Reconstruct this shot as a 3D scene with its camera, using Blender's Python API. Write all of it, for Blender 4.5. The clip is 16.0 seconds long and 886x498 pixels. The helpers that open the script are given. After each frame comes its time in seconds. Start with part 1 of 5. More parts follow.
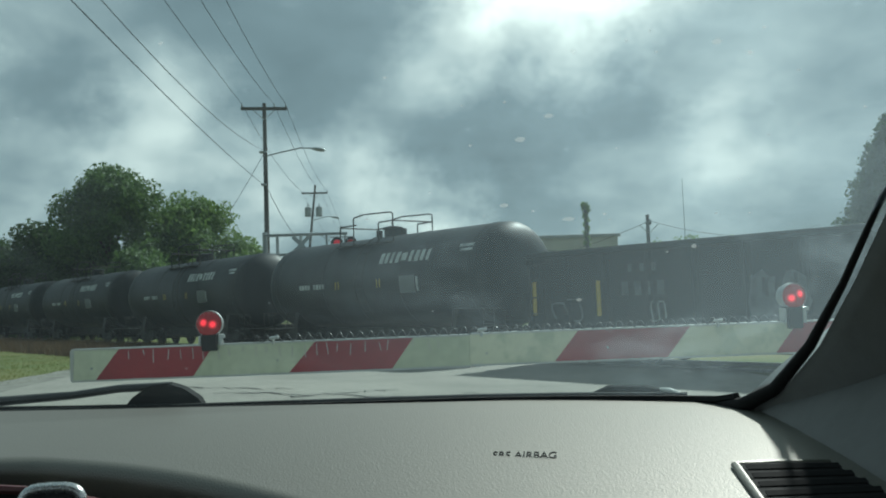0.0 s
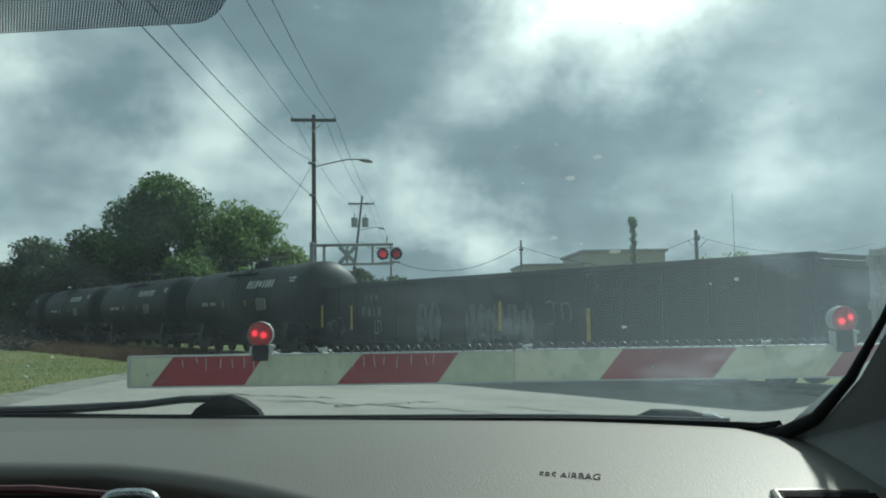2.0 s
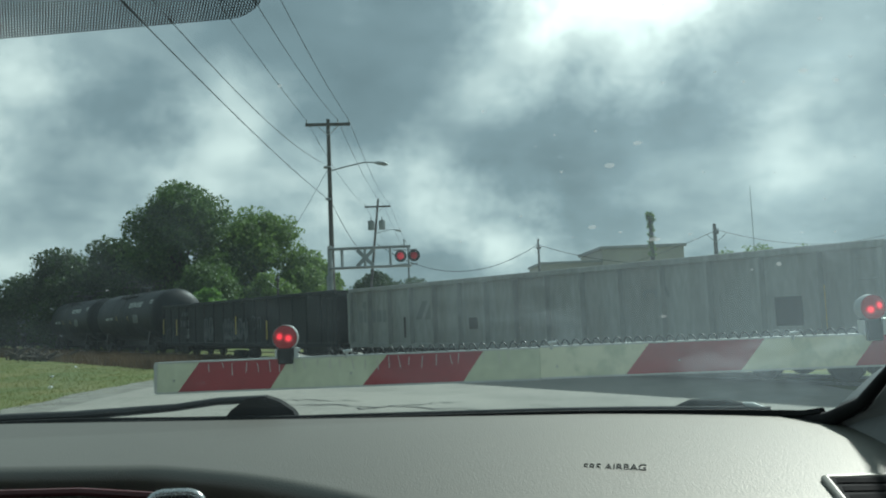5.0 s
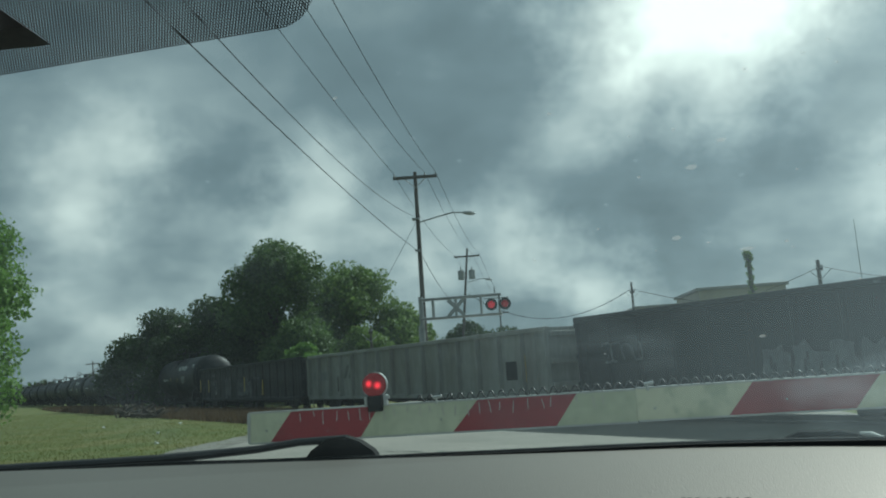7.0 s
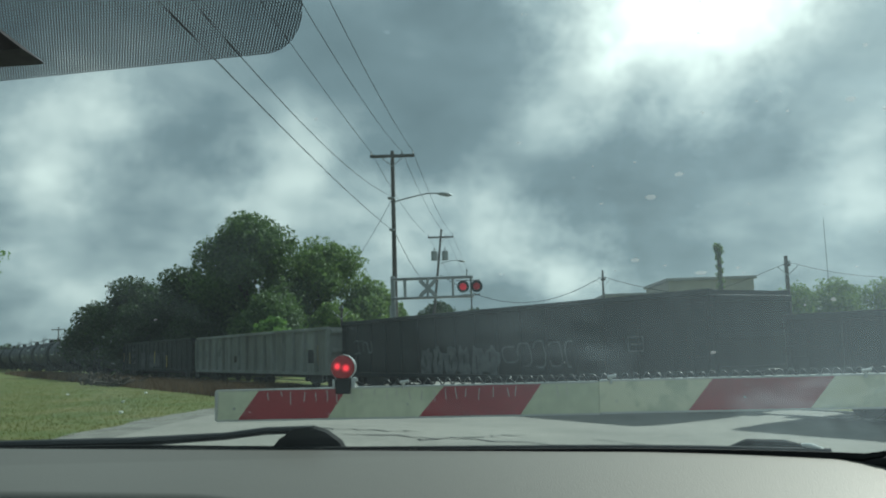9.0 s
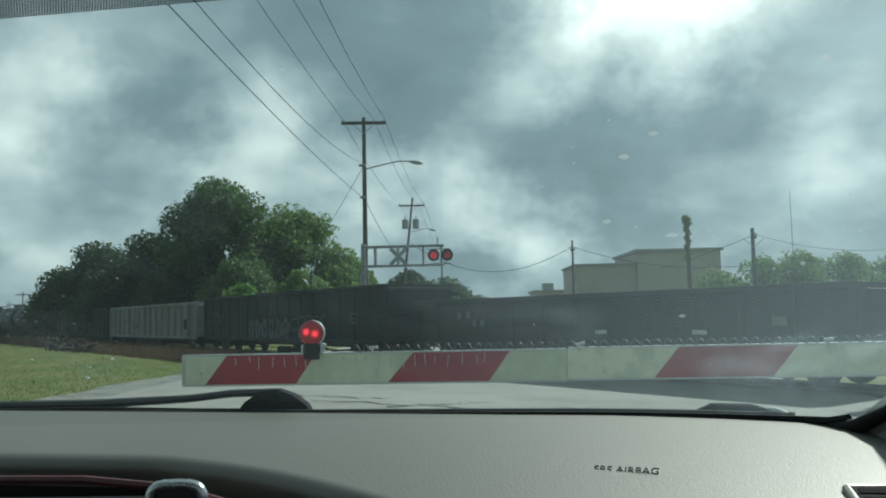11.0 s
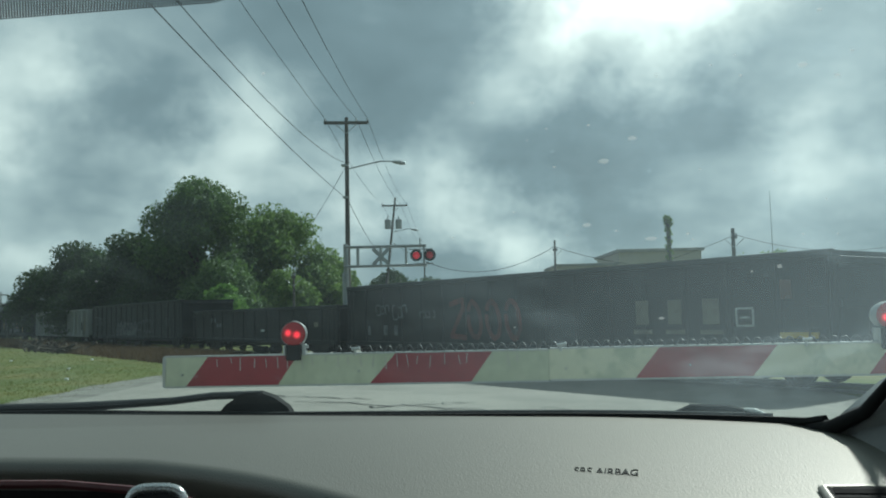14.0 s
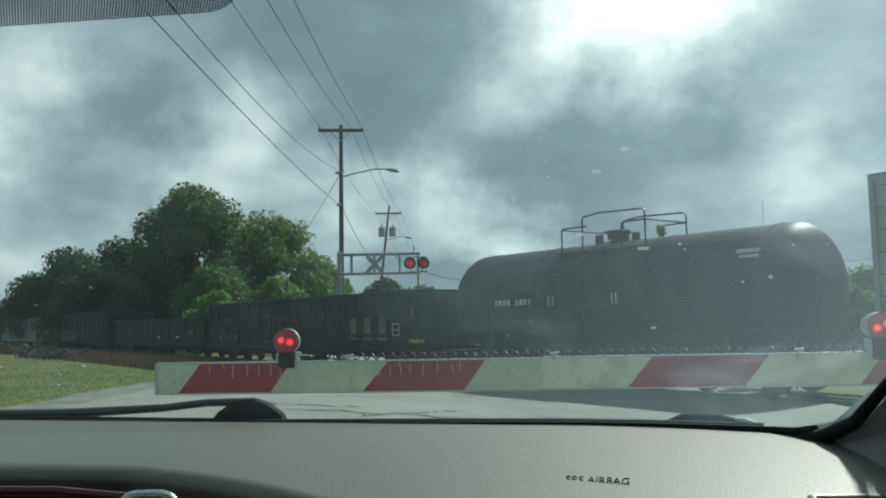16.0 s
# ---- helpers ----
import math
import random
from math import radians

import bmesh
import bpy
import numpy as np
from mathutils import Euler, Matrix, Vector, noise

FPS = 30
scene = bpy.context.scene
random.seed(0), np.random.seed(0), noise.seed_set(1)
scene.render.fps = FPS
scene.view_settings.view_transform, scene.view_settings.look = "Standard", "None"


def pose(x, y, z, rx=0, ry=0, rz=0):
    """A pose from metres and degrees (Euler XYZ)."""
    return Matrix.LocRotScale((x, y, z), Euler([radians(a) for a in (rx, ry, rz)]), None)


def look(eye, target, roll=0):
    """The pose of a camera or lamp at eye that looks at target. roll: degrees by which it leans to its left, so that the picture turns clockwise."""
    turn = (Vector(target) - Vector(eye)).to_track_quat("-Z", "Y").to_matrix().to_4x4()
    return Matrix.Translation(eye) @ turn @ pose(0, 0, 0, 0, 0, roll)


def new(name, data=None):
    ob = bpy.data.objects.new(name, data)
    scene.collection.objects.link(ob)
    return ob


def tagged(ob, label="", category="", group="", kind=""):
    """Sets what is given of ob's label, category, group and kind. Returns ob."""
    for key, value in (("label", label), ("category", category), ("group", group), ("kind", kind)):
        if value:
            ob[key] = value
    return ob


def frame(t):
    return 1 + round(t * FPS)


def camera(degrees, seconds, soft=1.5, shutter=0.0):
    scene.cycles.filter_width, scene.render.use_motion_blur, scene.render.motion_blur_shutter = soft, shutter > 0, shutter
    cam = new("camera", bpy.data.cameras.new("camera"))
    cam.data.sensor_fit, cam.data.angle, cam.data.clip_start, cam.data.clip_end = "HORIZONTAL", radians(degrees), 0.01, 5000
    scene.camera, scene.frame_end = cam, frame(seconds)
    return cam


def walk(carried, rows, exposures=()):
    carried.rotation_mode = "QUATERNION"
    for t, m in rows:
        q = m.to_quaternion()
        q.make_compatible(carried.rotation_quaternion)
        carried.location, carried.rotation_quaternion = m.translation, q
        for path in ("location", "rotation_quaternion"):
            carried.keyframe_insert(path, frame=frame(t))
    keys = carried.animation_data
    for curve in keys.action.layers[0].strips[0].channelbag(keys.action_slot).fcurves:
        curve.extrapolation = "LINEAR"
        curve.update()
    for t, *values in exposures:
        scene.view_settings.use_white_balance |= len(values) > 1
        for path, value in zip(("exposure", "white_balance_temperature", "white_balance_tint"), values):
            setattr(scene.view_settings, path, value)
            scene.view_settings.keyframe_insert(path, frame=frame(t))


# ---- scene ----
from math import cos, sin, pi, sqrt, hypot

cam = camera(56.0, 16.0, soft=2.0)
PATH = [
    (0.0, pose(0.008, 0.028, 1.445, 93.45, 2.18, -5.46)),
    (0.5, pose(0.021, 0.008, 1.465, 93.85, 2.71, -5.04)),
    (1.0, pose(0.002, -0.017, 1.464, 94.18, 2.22, -3.70)),
    (1.5, pose(-0.006, -0.016, 1.454, 94.39, 0.77, -2.64)),
    (2.0, pose(-0.004, -0.022, 1.460, 94.35, 1.02, -2.44)),
    (2.5, pose(-0.012, -0.012, 1.450, 93.86, 1.64, -2.18)),
    (3.0, pose(-0.005, -0.024, 1.463, 93.71, 2.31, -1.99)),
    (5.5, pose(-0.028, -0.007, 1.443, 95.14, 2.39, -0.60)),
    (6.0, pose(-0.007, 0.014, 1.430, 97.76, 1.72, 2.01)),
    (6.5, pose(0.010, 0.015, 1.439, 99.49, 3.38, 5.17)),
    (7.0, pose(-0.009, 0.033, 1.427, 98.18, 3.94, 5.24)),
    (7.5, pose(-0.004, 0.040, 1.420, 97.14, 2.70, 4.40)),
    (8.0, pose(0.002, 0.016, 1.445, 97.79, 2.16, 3.53)),
    (8.5, pose(-0.010, -0.009, 1.448, 97.82, 1.80, 3.44)),
    (9.0, pose(-0.001, -0.008, 1.454, 96.71, 1.75, 3.14)),
    (9.5, pose(0.002, 0.005, 1.449, 95.41, 1.58, 2.04)),
    (10.0, pose(0.000, 0.007, 1.446, 94.68, 1.48, 1.47)),
    (12.5, pose(-0.001, 0.005, 1.447, 94.45, 1.02, 0.52)),
    (13.0, pose(-0.001, 0.004, 1.449, 94.52, 1.12, 0.08)),
    (13.5, pose(0.001, 0.006, 1.449, 94.51, 1.26, -0.09)),
    (14.0, pose(0.001, 0.004, 1.449, 94.48, 1.37, -0.11)),
    (14.5, pose(-0.000, -0.000, 1.450, 94.54, 1.36, -0.00)),
    (15.0, pose(-0.002, -0.001, 1.449, 94.54, 1.36, 0.12)),
    (15.5, pose(-0.003, 0.005, 1.446, 94.47, 1.79, 0.39)),
    (16.0, pose(0.001, -0.001, 1.449, 95.03, 1.04, -0.57)),
]
walk(cam, PATH, exposures=[(t, e, 6080, 0) for t, e in ((0.0, 0.17), (5.5, 0.20), (6.3, 0.02), (7.2, -0.11), (8.2, 0.0), (9.2, 0.10), (10.0, 0.17), (16.0, 0.17))])


# ---- sky and sun ----
SUN_AZ, SUN_EL = 45.0, 42.0   # degrees to the right of +y, degrees up


def direction(az, el):
    a, e = radians(az), radians(el)
    return Vector((sin(a) * cos(e), cos(a) * cos(e), sin(e)))


def math_node(nt, op, a, b=None, clamp=False):
    n = nt.nodes.new("ShaderNodeMath")
    n.operation, n.use_clamp = op, clamp
    for i, v in enumerate((a, b)):
        if v is None:
            continue
        if isinstance(v, (int, float)):
            n.inputs[i].default_value = v
        else:
            nt.links.new(v, n.inputs[i])
    return n.outputs[0]


def ramp(nt, fac, stops):
    n = nt.nodes.new("ShaderNodeValToRGB")
    nt.links.new(fac, n.inputs[0])
    while len(n.color_ramp.elements) < len(stops):
        n.color_ramp.elements.new(0.5)
    for e, (p, c) in zip(n.color_ramp.elements, stops):
        e.position, e.color = p, (*c, 1) if len(c) == 3 else c
    return n.outputs[0]


def noise_node(nt, vector, scale, detail=4.0, rough=0.55, distort=0.0):
    n = nt.nodes.new("ShaderNodeTexNoise")
    n.inputs["Scale"].default_value, n.inputs["Detail"].default_value = scale, detail
    n.inputs["Roughness"].default_value, n.inputs["Distortion"].default_value = rough, distort
    if vector is not None:
        nt.links.new(vector, n.inputs["Vector"])
    return n


def build_sky():
    world = bpy.data.worlds.new("cloudy_sky")
    scene.world, world.use_nodes = world, True
    nt = world.node_tree
    nt.nodes.clear()
    sky = nt.nodes.new("ShaderNodeTexSky")
    sky.sky_type, sky.sun_disc = "NISHITA", False
    sky.sun_elevation, sky.sun_rotation = radians(SUN_EL), radians(SUN_AZ)
    coord = nt.nodes.new("ShaderNodeTexCoord")
    sep = nt.nodes.new("ShaderNodeSeparateXYZ")
    nt.links.new(coord.outputs["Generated"], sep.inputs[0])
    up = math_node(nt, "ADD", math_node(nt, "MAXIMUM", sep.outputs[2], 0.0), 0.40)
    flat = nt.nodes.new("ShaderNodeCombineXYZ")
    nt.links.new(math_node(nt, "DIVIDE", sep.outputs[0], up), flat.inputs[0])
    nt.links.new(math_node(nt, "DIVIDE", sep.outputs[1], up), flat.inputs[1])
    big = noise_node(nt, flat.outputs[0], 1.9, 5.0, 0.45, 0.2).outputs[0]
    fine = noise_node(nt, flat.outputs[0], 5.5, 6.0, 0.54, 0.2).outputs[0]
    cover = math_node(nt, "ADD", math_node(nt, "ADD", math_node(nt, "MULTIPLY", big, 0.58), math_node(nt, "MULTIPLY", fine, 0.24)), 0.083)
    # the ragged gaps and thick banks of this cloud deck: azimuth, elevation, radius, strength
    warp = noise_node(nt, coord.outputs["Generated"], 7.0, 7.0, 0.64)
    shift = nt.nodes.new("ShaderNodeVectorMath")
    shift.operation = "MULTIPLY_ADD"
    nt.links.new(warp.outputs["Color"], shift.inputs[0])
    shift.inputs[1].default_value = (0.22, 0.22, 0.16)
    nt.links.new(coord.outputs["Generated"], shift.inputs[2])
    total = cover
    for az, el, radius, amp in ((14.5, 23.0, 0.23, 0.55), (4.5, 15.5, 0.10, 0.13), (-13, 10.5, 0.14, 0.20), (-19, 8.5, 0.10, 0.10), (-6, 8.5, 0.10, 0.16),
                                (25, 11, 0.11, 0.15), (-26, 16, 0.10, 0.16), (-29, 11.5, 0.10, 0.16), (0.5, 7.5, 0.09, 0.22),
                                (6, 4.5, 0.10, 0.24), (-27, 4, 0.10, 0.10), (28, 18, 0.09, 0.05), (15, 4, 0.12, 0.06),
                                (-3, 18, 0.17, -0.06), (9, 11, 0.14, -0.10), (-20, 14.5, 0.11, -0.08), (20, 14, 0.10, -0.05)):
        dist = nt.nodes.new("ShaderNodeVectorMath")
        dist.operation = "DISTANCE"
        nt.links.new(shift.outputs[0], dist.inputs[0])
        dist.inputs[1].default_value = direction(az, el) + Vector((0.11, 0.11, 0.08))
        near = nt.nodes.new("ShaderNodeMapRange")
        near.interpolation_type = "SMOOTHSTEP"
        nt.links.new(dist.outputs["Value"], near.inputs[0])
        near.inputs[1].default_value, near.inputs[2].default_value = 0.0, radius
        near.inputs[3].default_value, near.inputs[4].default_value = amp, 0.0
        total = math_node(nt, "ADD", total, near.outputs[0])
    clouds = ramp(nt, total, [(0.30, (0.122, 0.155, 0.172)), (0.47, (0.208, 0.256, 0.282)), (0.60, (0.40, 0.445, 0.46)),
                              (0.74, (0.73, 0.745, 0.72)), (0.92, (1.38, 1.34, 1.24))])
    mix = nt.nodes.new("ShaderNodeMix")
    mix.data_type = "RGBA"
    dim = nt.nodes.new("ShaderNodeVectorMath")
    dim.operation = "SCALE"
    nt.links.new(sky.outputs[0], dim.inputs[0])
    dim.inputs["Scale"].default_value = 0.10
    mix.inputs[0].default_value = 0.97
    nt.links.new(dim.outputs[0], mix.inputs[6])
    nt.links.new(clouds, mix.inputs[7])
    back = nt.nodes.new("ShaderNodeBackground")
    nt.links.new(mix.outputs[2], back.inputs[0])
    back.inputs[1].default_value = 1.0
    out = nt.nodes.new("ShaderNodeOutputWorld")
    nt.links.new(back.outputs[0], out.inputs[0])


build_sky()
lamp = bpy.data.lights.new("sun", "SUN")
lamp.energy, lamp.angle, lamp.color = 4.0, radians(3.0), (1.0, 0.98, 0.93)
sun = new("sun", lamp)
sun.matrix_world = look((0, 0, 60), Vector((0, 0, 60)) - direction(SUN_AZ, SUN_EL))

# ---- materials ----
MATS = {}


def mat(name, color, rough=0.6, metal=0.0, vary=0.25, scale=3.0, bump=0.0, bump_scale=40.0, second=None, streak=(1, 1, 1), spec=0.5, emit=0.0,
        low=0.42, high=0.68, coat=0.0):
    """Two scales of variation over a base colour, with fine relief. second: the colour of stains and wear."""
    if name in MATS:
        return MATS[name]
    m = bpy.data.materials.new(name)
    m.use_nodes = True
    nt = m.node_tree
    bsdf = nt.nodes["Principled BSDF"]
    coord = nt.nodes.new("ShaderNodeTexCoord")
    mapping = nt.nodes.new("ShaderNodeMapping")
    mapping.inputs["Scale"].default_value = streak
    nt.links.new(coord.outputs["Object"], mapping.inputs[0])
    large = noise_node(nt, mapping.outputs[0], scale, 5.0, 0.6).outputs[0]
    grain = noise_node(nt, mapping.outputs[0], scale * 14, 4.0, 0.6).outputs[0]
    second = second or tuple(c * (1 - vary) for c in color)
    wear = ramp(nt, large, [(low, color), (high, second)])
    tint = nt.nodes.new("ShaderNodeMix")
    tint.data_type, tint.blend_type = "RGBA", "MULTIPLY"
    nt.links.new(ramp(nt, grain, [(0.3, (1 - vary * 0.7,) * 3), (0.7, (1.0, 1.0, 1.0))]), tint.inputs[7])
    nt.links.new(wear, tint.inputs[6])
    tint.inputs[0].default_value = 1.0
    nt.links.new(tint.outputs[2], bsdf.inputs["Base Color"])
    nt.links.new(math_node(nt, "ADD", math_node(nt, "MULTIPLY", grain, 0.25), max(0.0, rough - 0.12)), bsdf.inputs["Roughness"])
    bsdf.inputs["Metallic"].default_value = metal
    bsdf.inputs["Specular IOR Level"].default_value = spec
    bsdf.inputs["Coat Weight"].default_value = coat
    if emit:
        nt.links.new(tint.outputs[2], bsdf.inputs["Emission Color"])
        bsdf.inputs["Emission Strength"].default_value = emit
    if bump:
        b = nt.nodes.new("ShaderNodeBump")
        b.inputs["Strength"].default_value, b.inputs["Distance"].default_value = bump, 0.02
        nt.links.new(noise_node(nt, mapping.outputs[0], bump_scale, 3.0, 0.6).outputs[0], b.inputs["Height"])
        nt.links.new(b.outputs[0], bsdf.inputs["Normal"])
    MATS[name] = m
    return m


def leaf_mat(name, color, other, rough=0.55, patchy=0.4):
    m = bpy.data.materials.new(name)
    m.use_nodes = True
    nt = m.node_tree
    bsdf = nt.nodes["Principled BSDF"]
    geo = nt.nodes.new("ShaderNodeNewGeometry")
    coord = nt.nodes.new("ShaderNodeTexCoord")
    patch = noise_node(nt, coord.outputs["Object"], 0.6, 3.0).outputs[0]
    f = math_node(nt, "ADD", math_node(nt, "MULTIPLY", geo.outputs["Random Per Island"], 1 - patchy), math_node(nt, "MULTIPLY", patch, patchy))
    col = ramp(nt, f, [(0.15, color), (0.85, other)])
    nt.links.new(col, bsdf.inputs["Base Color"])
    bsdf.inputs["Roughness"].default_value = rough
    trans = nt.nodes.new("ShaderNodeBsdfTranslucent")
    nt.links.new(col, trans.inputs[0])
    mix = nt.nodes.new("ShaderNodeMixShader")
    mix.inputs[0].default_value = 0.45
    nt.links.new(bsdf.outputs[0], mix.inputs[1])
    nt.links.new(trans.outputs[0], mix.inputs[2])
    nt.links.new(mix.outputs[0], nt.nodes["Material Output"].inputs[0])
    return m


def glass_mat():
    """Windscreen: clear pane with a film of dust and wiped smears on it."""
    m = bpy.data.materials.new("dusty_windscreen_glass")
    m.use_nodes = True
    nt = m.node_tree
    nt.nodes.remove(nt.nodes["Principled BSDF"])
    clear = nt.nodes.new("ShaderNodeBsdfTransparent")
    clear.inputs[0].default_value = (0.86, 0.96, 0.945, 1)
    gloss = nt.nodes.new("ShaderNodeBsdfGlossy")
    gloss.inputs["Roughness"].default_value = 0.02
    fres = nt.nodes.new("ShaderNodeFresnel")
    fres.inputs[0].default_value = 1.25
    pane = nt.nodes.new("ShaderNodeMixShader")
    nt.links.new(math_node(nt, "MULTIPLY", fres.outputs[0], 0.55), pane.inputs[0])
    nt.links.new(clear.outputs[0], pane.inputs[1])
    nt.links.new(gloss.outputs[0], pane.inputs[2])
    dust = nt.nodes.new("ShaderNodeBsdfTranslucent")
    dust.inputs[0].default_value = (0.70, 0.86, 0.92, 1)
    coord = nt.nodes.new("ShaderNodeTexCoord")
    mapping = nt.nodes.new("ShaderNodeMapping")
    mapping.inputs["Scale"].default_value = (1, 1, 0.6)
    nt.links.new(coord.outputs["Object"], mapping.inputs[0])
    smear = ramp(nt, noise_node(nt, mapping.outputs[0], 5.0, 8.0, 0.66, 0.6).outputs[0], [(0.48, (0, 0, 0)), (0.75, (1, 1, 1))])
    sep = nt.nodes.new("ShaderNodeSeparateXYZ")
    nt.links.new(coord.outputs["Object"], sep.inputs[0])
    # stronger haze on the right is put in as a deeper dust film
    side = nt.nodes.new("ShaderNodeMapRange")
    nt.links.new(sep.outputs[0], side.inputs[0])
    side.inputs[1].default_value, side.inputs[2].default_value = -0.1, 0.45
    side.inputs[3].default_value, side.inputs[4].default_value = 0.028, 0.215
    # the haze's fade towards the foot is put into the film's depth
    rise = nt.nodes.new("ShaderNodeMapRange")
    nt.links.new(sep.outputs[2], rise.inputs[0])
    rise.inputs[1].default_value, rise.inputs[2].default_value = 1.30, 1.40
    rise.inputs[3].default_value, rise.inputs[4].default_value = 0.35, 1.0
    film_depth = math_node(nt, "MULTIPLY", side.outputs[0], rise.outputs[0])
    specks = nt.nodes.new("ShaderNodeTexVoronoi")
    specks.inputs["Scale"].default_value = 26
    nt.links.new(coord.outputs["Object"], specks.inputs["Vector"])
    dots = ramp(nt, specks.outputs["Distance"], [(0.05, (1, 1, 1)), (0.075, (0, 0, 0))])
    amount = math_node(nt, "ADD", math_node(nt, "MULTIPLY", math_node(nt, "ADD", math_node(nt, "MULTIPLY", smear, 0.55), 0.44), film_depth),
                       math_node(nt, "MULTIPLY", dots, 0.05))
    film = nt.nodes.new("ShaderNodeMixShader")
    nt.links.new(amount, film.inputs[0])
    nt.links.new(pane.outputs[0], film.inputs[1])
    nt.links.new(dust.outputs[0], film.inputs[2])
    nt.links.new(film.outputs[0], nt.nodes["Material Output"].inputs[0])
    return m


def frit_mat():
    """Printed dot screen on the windscreen: dark dots with clear glass between them."""
    m = bpy.data.materials.new("dotted_shade_print")
    m.use_nodes = True
    nt = m.node_tree
    bsdf = nt.nodes["Principled BSDF"]
    bsdf.inputs["Base Color"].default_value = (0.05, 0.055, 0.055, 1)
    bsdf.inputs["Roughness"].default_value = 0.6
    coord = nt.nodes.new("ShaderNodeTexCoord")
    sep = nt.nodes.new("ShaderNodeSeparateXYZ")
    nt.links.new(coord.outputs["Object"], sep.inputs[0])
    waves = []
    for i in (0, 2):
        waves.append(math_node(nt, "SINE", math_node(nt, "MULTIPLY", sep.outputs[i], 2 * pi / 0.0023)))
    grid = math_node(nt, "GREATER_THAN", math_node(nt, "MULTIPLY", waves[0], waves[1]), 0.17)
    clear = nt.nodes.new("ShaderNodeBsdfTransparent")
    mix = nt.nodes.new("ShaderNodeMixShader")
    nt.links.new(grid, mix.inputs[0])
    nt.links.new(bsdf.outputs[0], mix.inputs[1])
    nt.links.new(clear.outputs[0], mix.inputs[2])
    nt.links.new(mix.outputs[0], nt.nodes["Material Output"].inputs[0])
    return m


ASPHALT = mat("weathered_grey_asphalt", (0.30, 0.285, 0.25), 0.85, vary=0.3, scale=0.35, bump=0.5, bump_scale=60, second=(0.23, 0.22, 0.195))
GRASS_SOIL = mat("grass_covered_soil", (0.085, 0.120, 0.018), 0.95, vary=0.35, scale=0.35, bump=0.6, bump_scale=12, second=(0.165, 0.152, 0.042), low=0.40, high=0.66)
BALLAST = mat("dark_track_ballast", (0.10, 0.095, 0.09), 0.95, vary=0.5, scale=1.5, bump=1.0, bump_scale=14)
GRAVEL = mat("pale_gravel_verge", (0.26, 0.25, 0.22), 0.95, vary=0.5, scale=1.5, bump=0.8, bump_scale=25)
TAR = mat("tar_crack_seal", (0.03, 0.03, 0.03), 0.6)
BLACK_PAINT = mat("sooty_black_paint", (0.010, 0.012, 0.013), 0.6, vary=0.4, scale=0.7, spec=0.3, second=(0.020, 0.025, 0.027), streak=(1, 1, 0.25), bump=0.1)
TANK_PAINT = mat("glossy_black_tank_paint", (0.011, 0.013, 0.015), 0.52, spec=0.28, vary=0.35, scale=0.6, second=(0.030, 0.036, 0.039), streak=(1, 1, 0.35))
WHITE_CAR = mat("dirty_pale_grey_paint", (0.30, 0.31, 0.29), 0.7, vary=0.4, scale=0.8, second=(0.21, 0.205, 0.185), streak=(1, 1, 0.2))
BROWN_CAR = mat("dark_oxide_paint", (0.010, 0.012, 0.012), 0.6, vary=0.4, scale=0.8, spec=0.3, second=(0.020, 0.023, 0.024), streak=(1, 1, 0.25))
GREY_CAR = mat("grey_boxcar_paint", (0.20, 0.21, 0.21), 0.6, vary=0.3, scale=0.6, streak=(1, 1, 0.3))
STEEL = mat("dark_worn_steel", (0.06, 0.055, 0.05), 0.55, 0.6, vary=0.4, scale=3)
RAIL = mat("polished_rail_steel", (0.35, 0.34, 0.33), 0.3, 0.9, vary=0.3, scale=2)
YELLOW = mat("yellow_reflective_tape", (0.55, 0.38, 0.04), 0.4, vary=0.3, scale=4)
WHITE_INK = mat("white_stencil_paint", (0.62, 0.64, 0.62), 0.6, vary=0.4, scale=3, second=(0.28, 0.29, 0.28))
SPRAY_WHITE = mat("faded_white_spray_paint", (0.13, 0.14, 0.145), 0.7, vary=0.6, scale=2.5, second=(0.03, 0.03, 0.035))
SPRAY_RED = mat("faded_red_spray_paint", (0.15, 0.032, 0.027), 0.7, vary=0.6, scale=2, second=(0.06, 0.02, 0.02))
LETTER_TAN = mat("faded_tan_lettering", (0.17, 0.16, 0.115), 0.7, vary=0.4, scale=2)
GATE_WHITE = mat("chalky_white_reflective_sheet", (0.62, 0.64, 0.47), 0.5, vary=0.25, scale=2.2, second=(0.48, 0.51, 0.35), bump=0.08, bump_scale=300)
GATE_RED = mat("red_reflective_sheet", (0.33, 0.030, 0.042), 0.45, vary=0.2, scale=5, second=(0.26, 0.026, 0.036), bump=0.08, bump_scale=300)
GATE_CREAM = mat("yellowed_blotchy_reflective_sheet", (0.70, 0.69, 0.50), 0.5, vary=0.2, scale=7, second=(0.53, 0.55, 0.39), low=0.5, high=0.6)
ALUMINIUM = mat("dull_aluminium", (0.55, 0.56, 0.55), 0.4, 0.8, vary=0.2, scale=5)
SCRATCH = mat("pale_scuff", (0.55, 0.5, 0.48), 0.6, vary=0.3, scale=20)
BLACK_PLASTIC = mat("black_plastic", (0.018, 0.018, 0.019), 0.45, vary=0.2, scale=10)
RUBBER = mat("black_rubber", (0.012, 0.012, 0.012), 0.85, spec=0.2, vary=0.2, scale=10)
SIGNAL_ON = mat("lit_signal_lens", (0.6, 0.03, 0.05), 0.3, vary=0.0, scale=5, emit=0.38)
SIGNAL_OFF = mat("dim_signal_lens", (0.35, 0.03, 0.04), 0.3, vary=0.1, scale=5, emit=0.22)
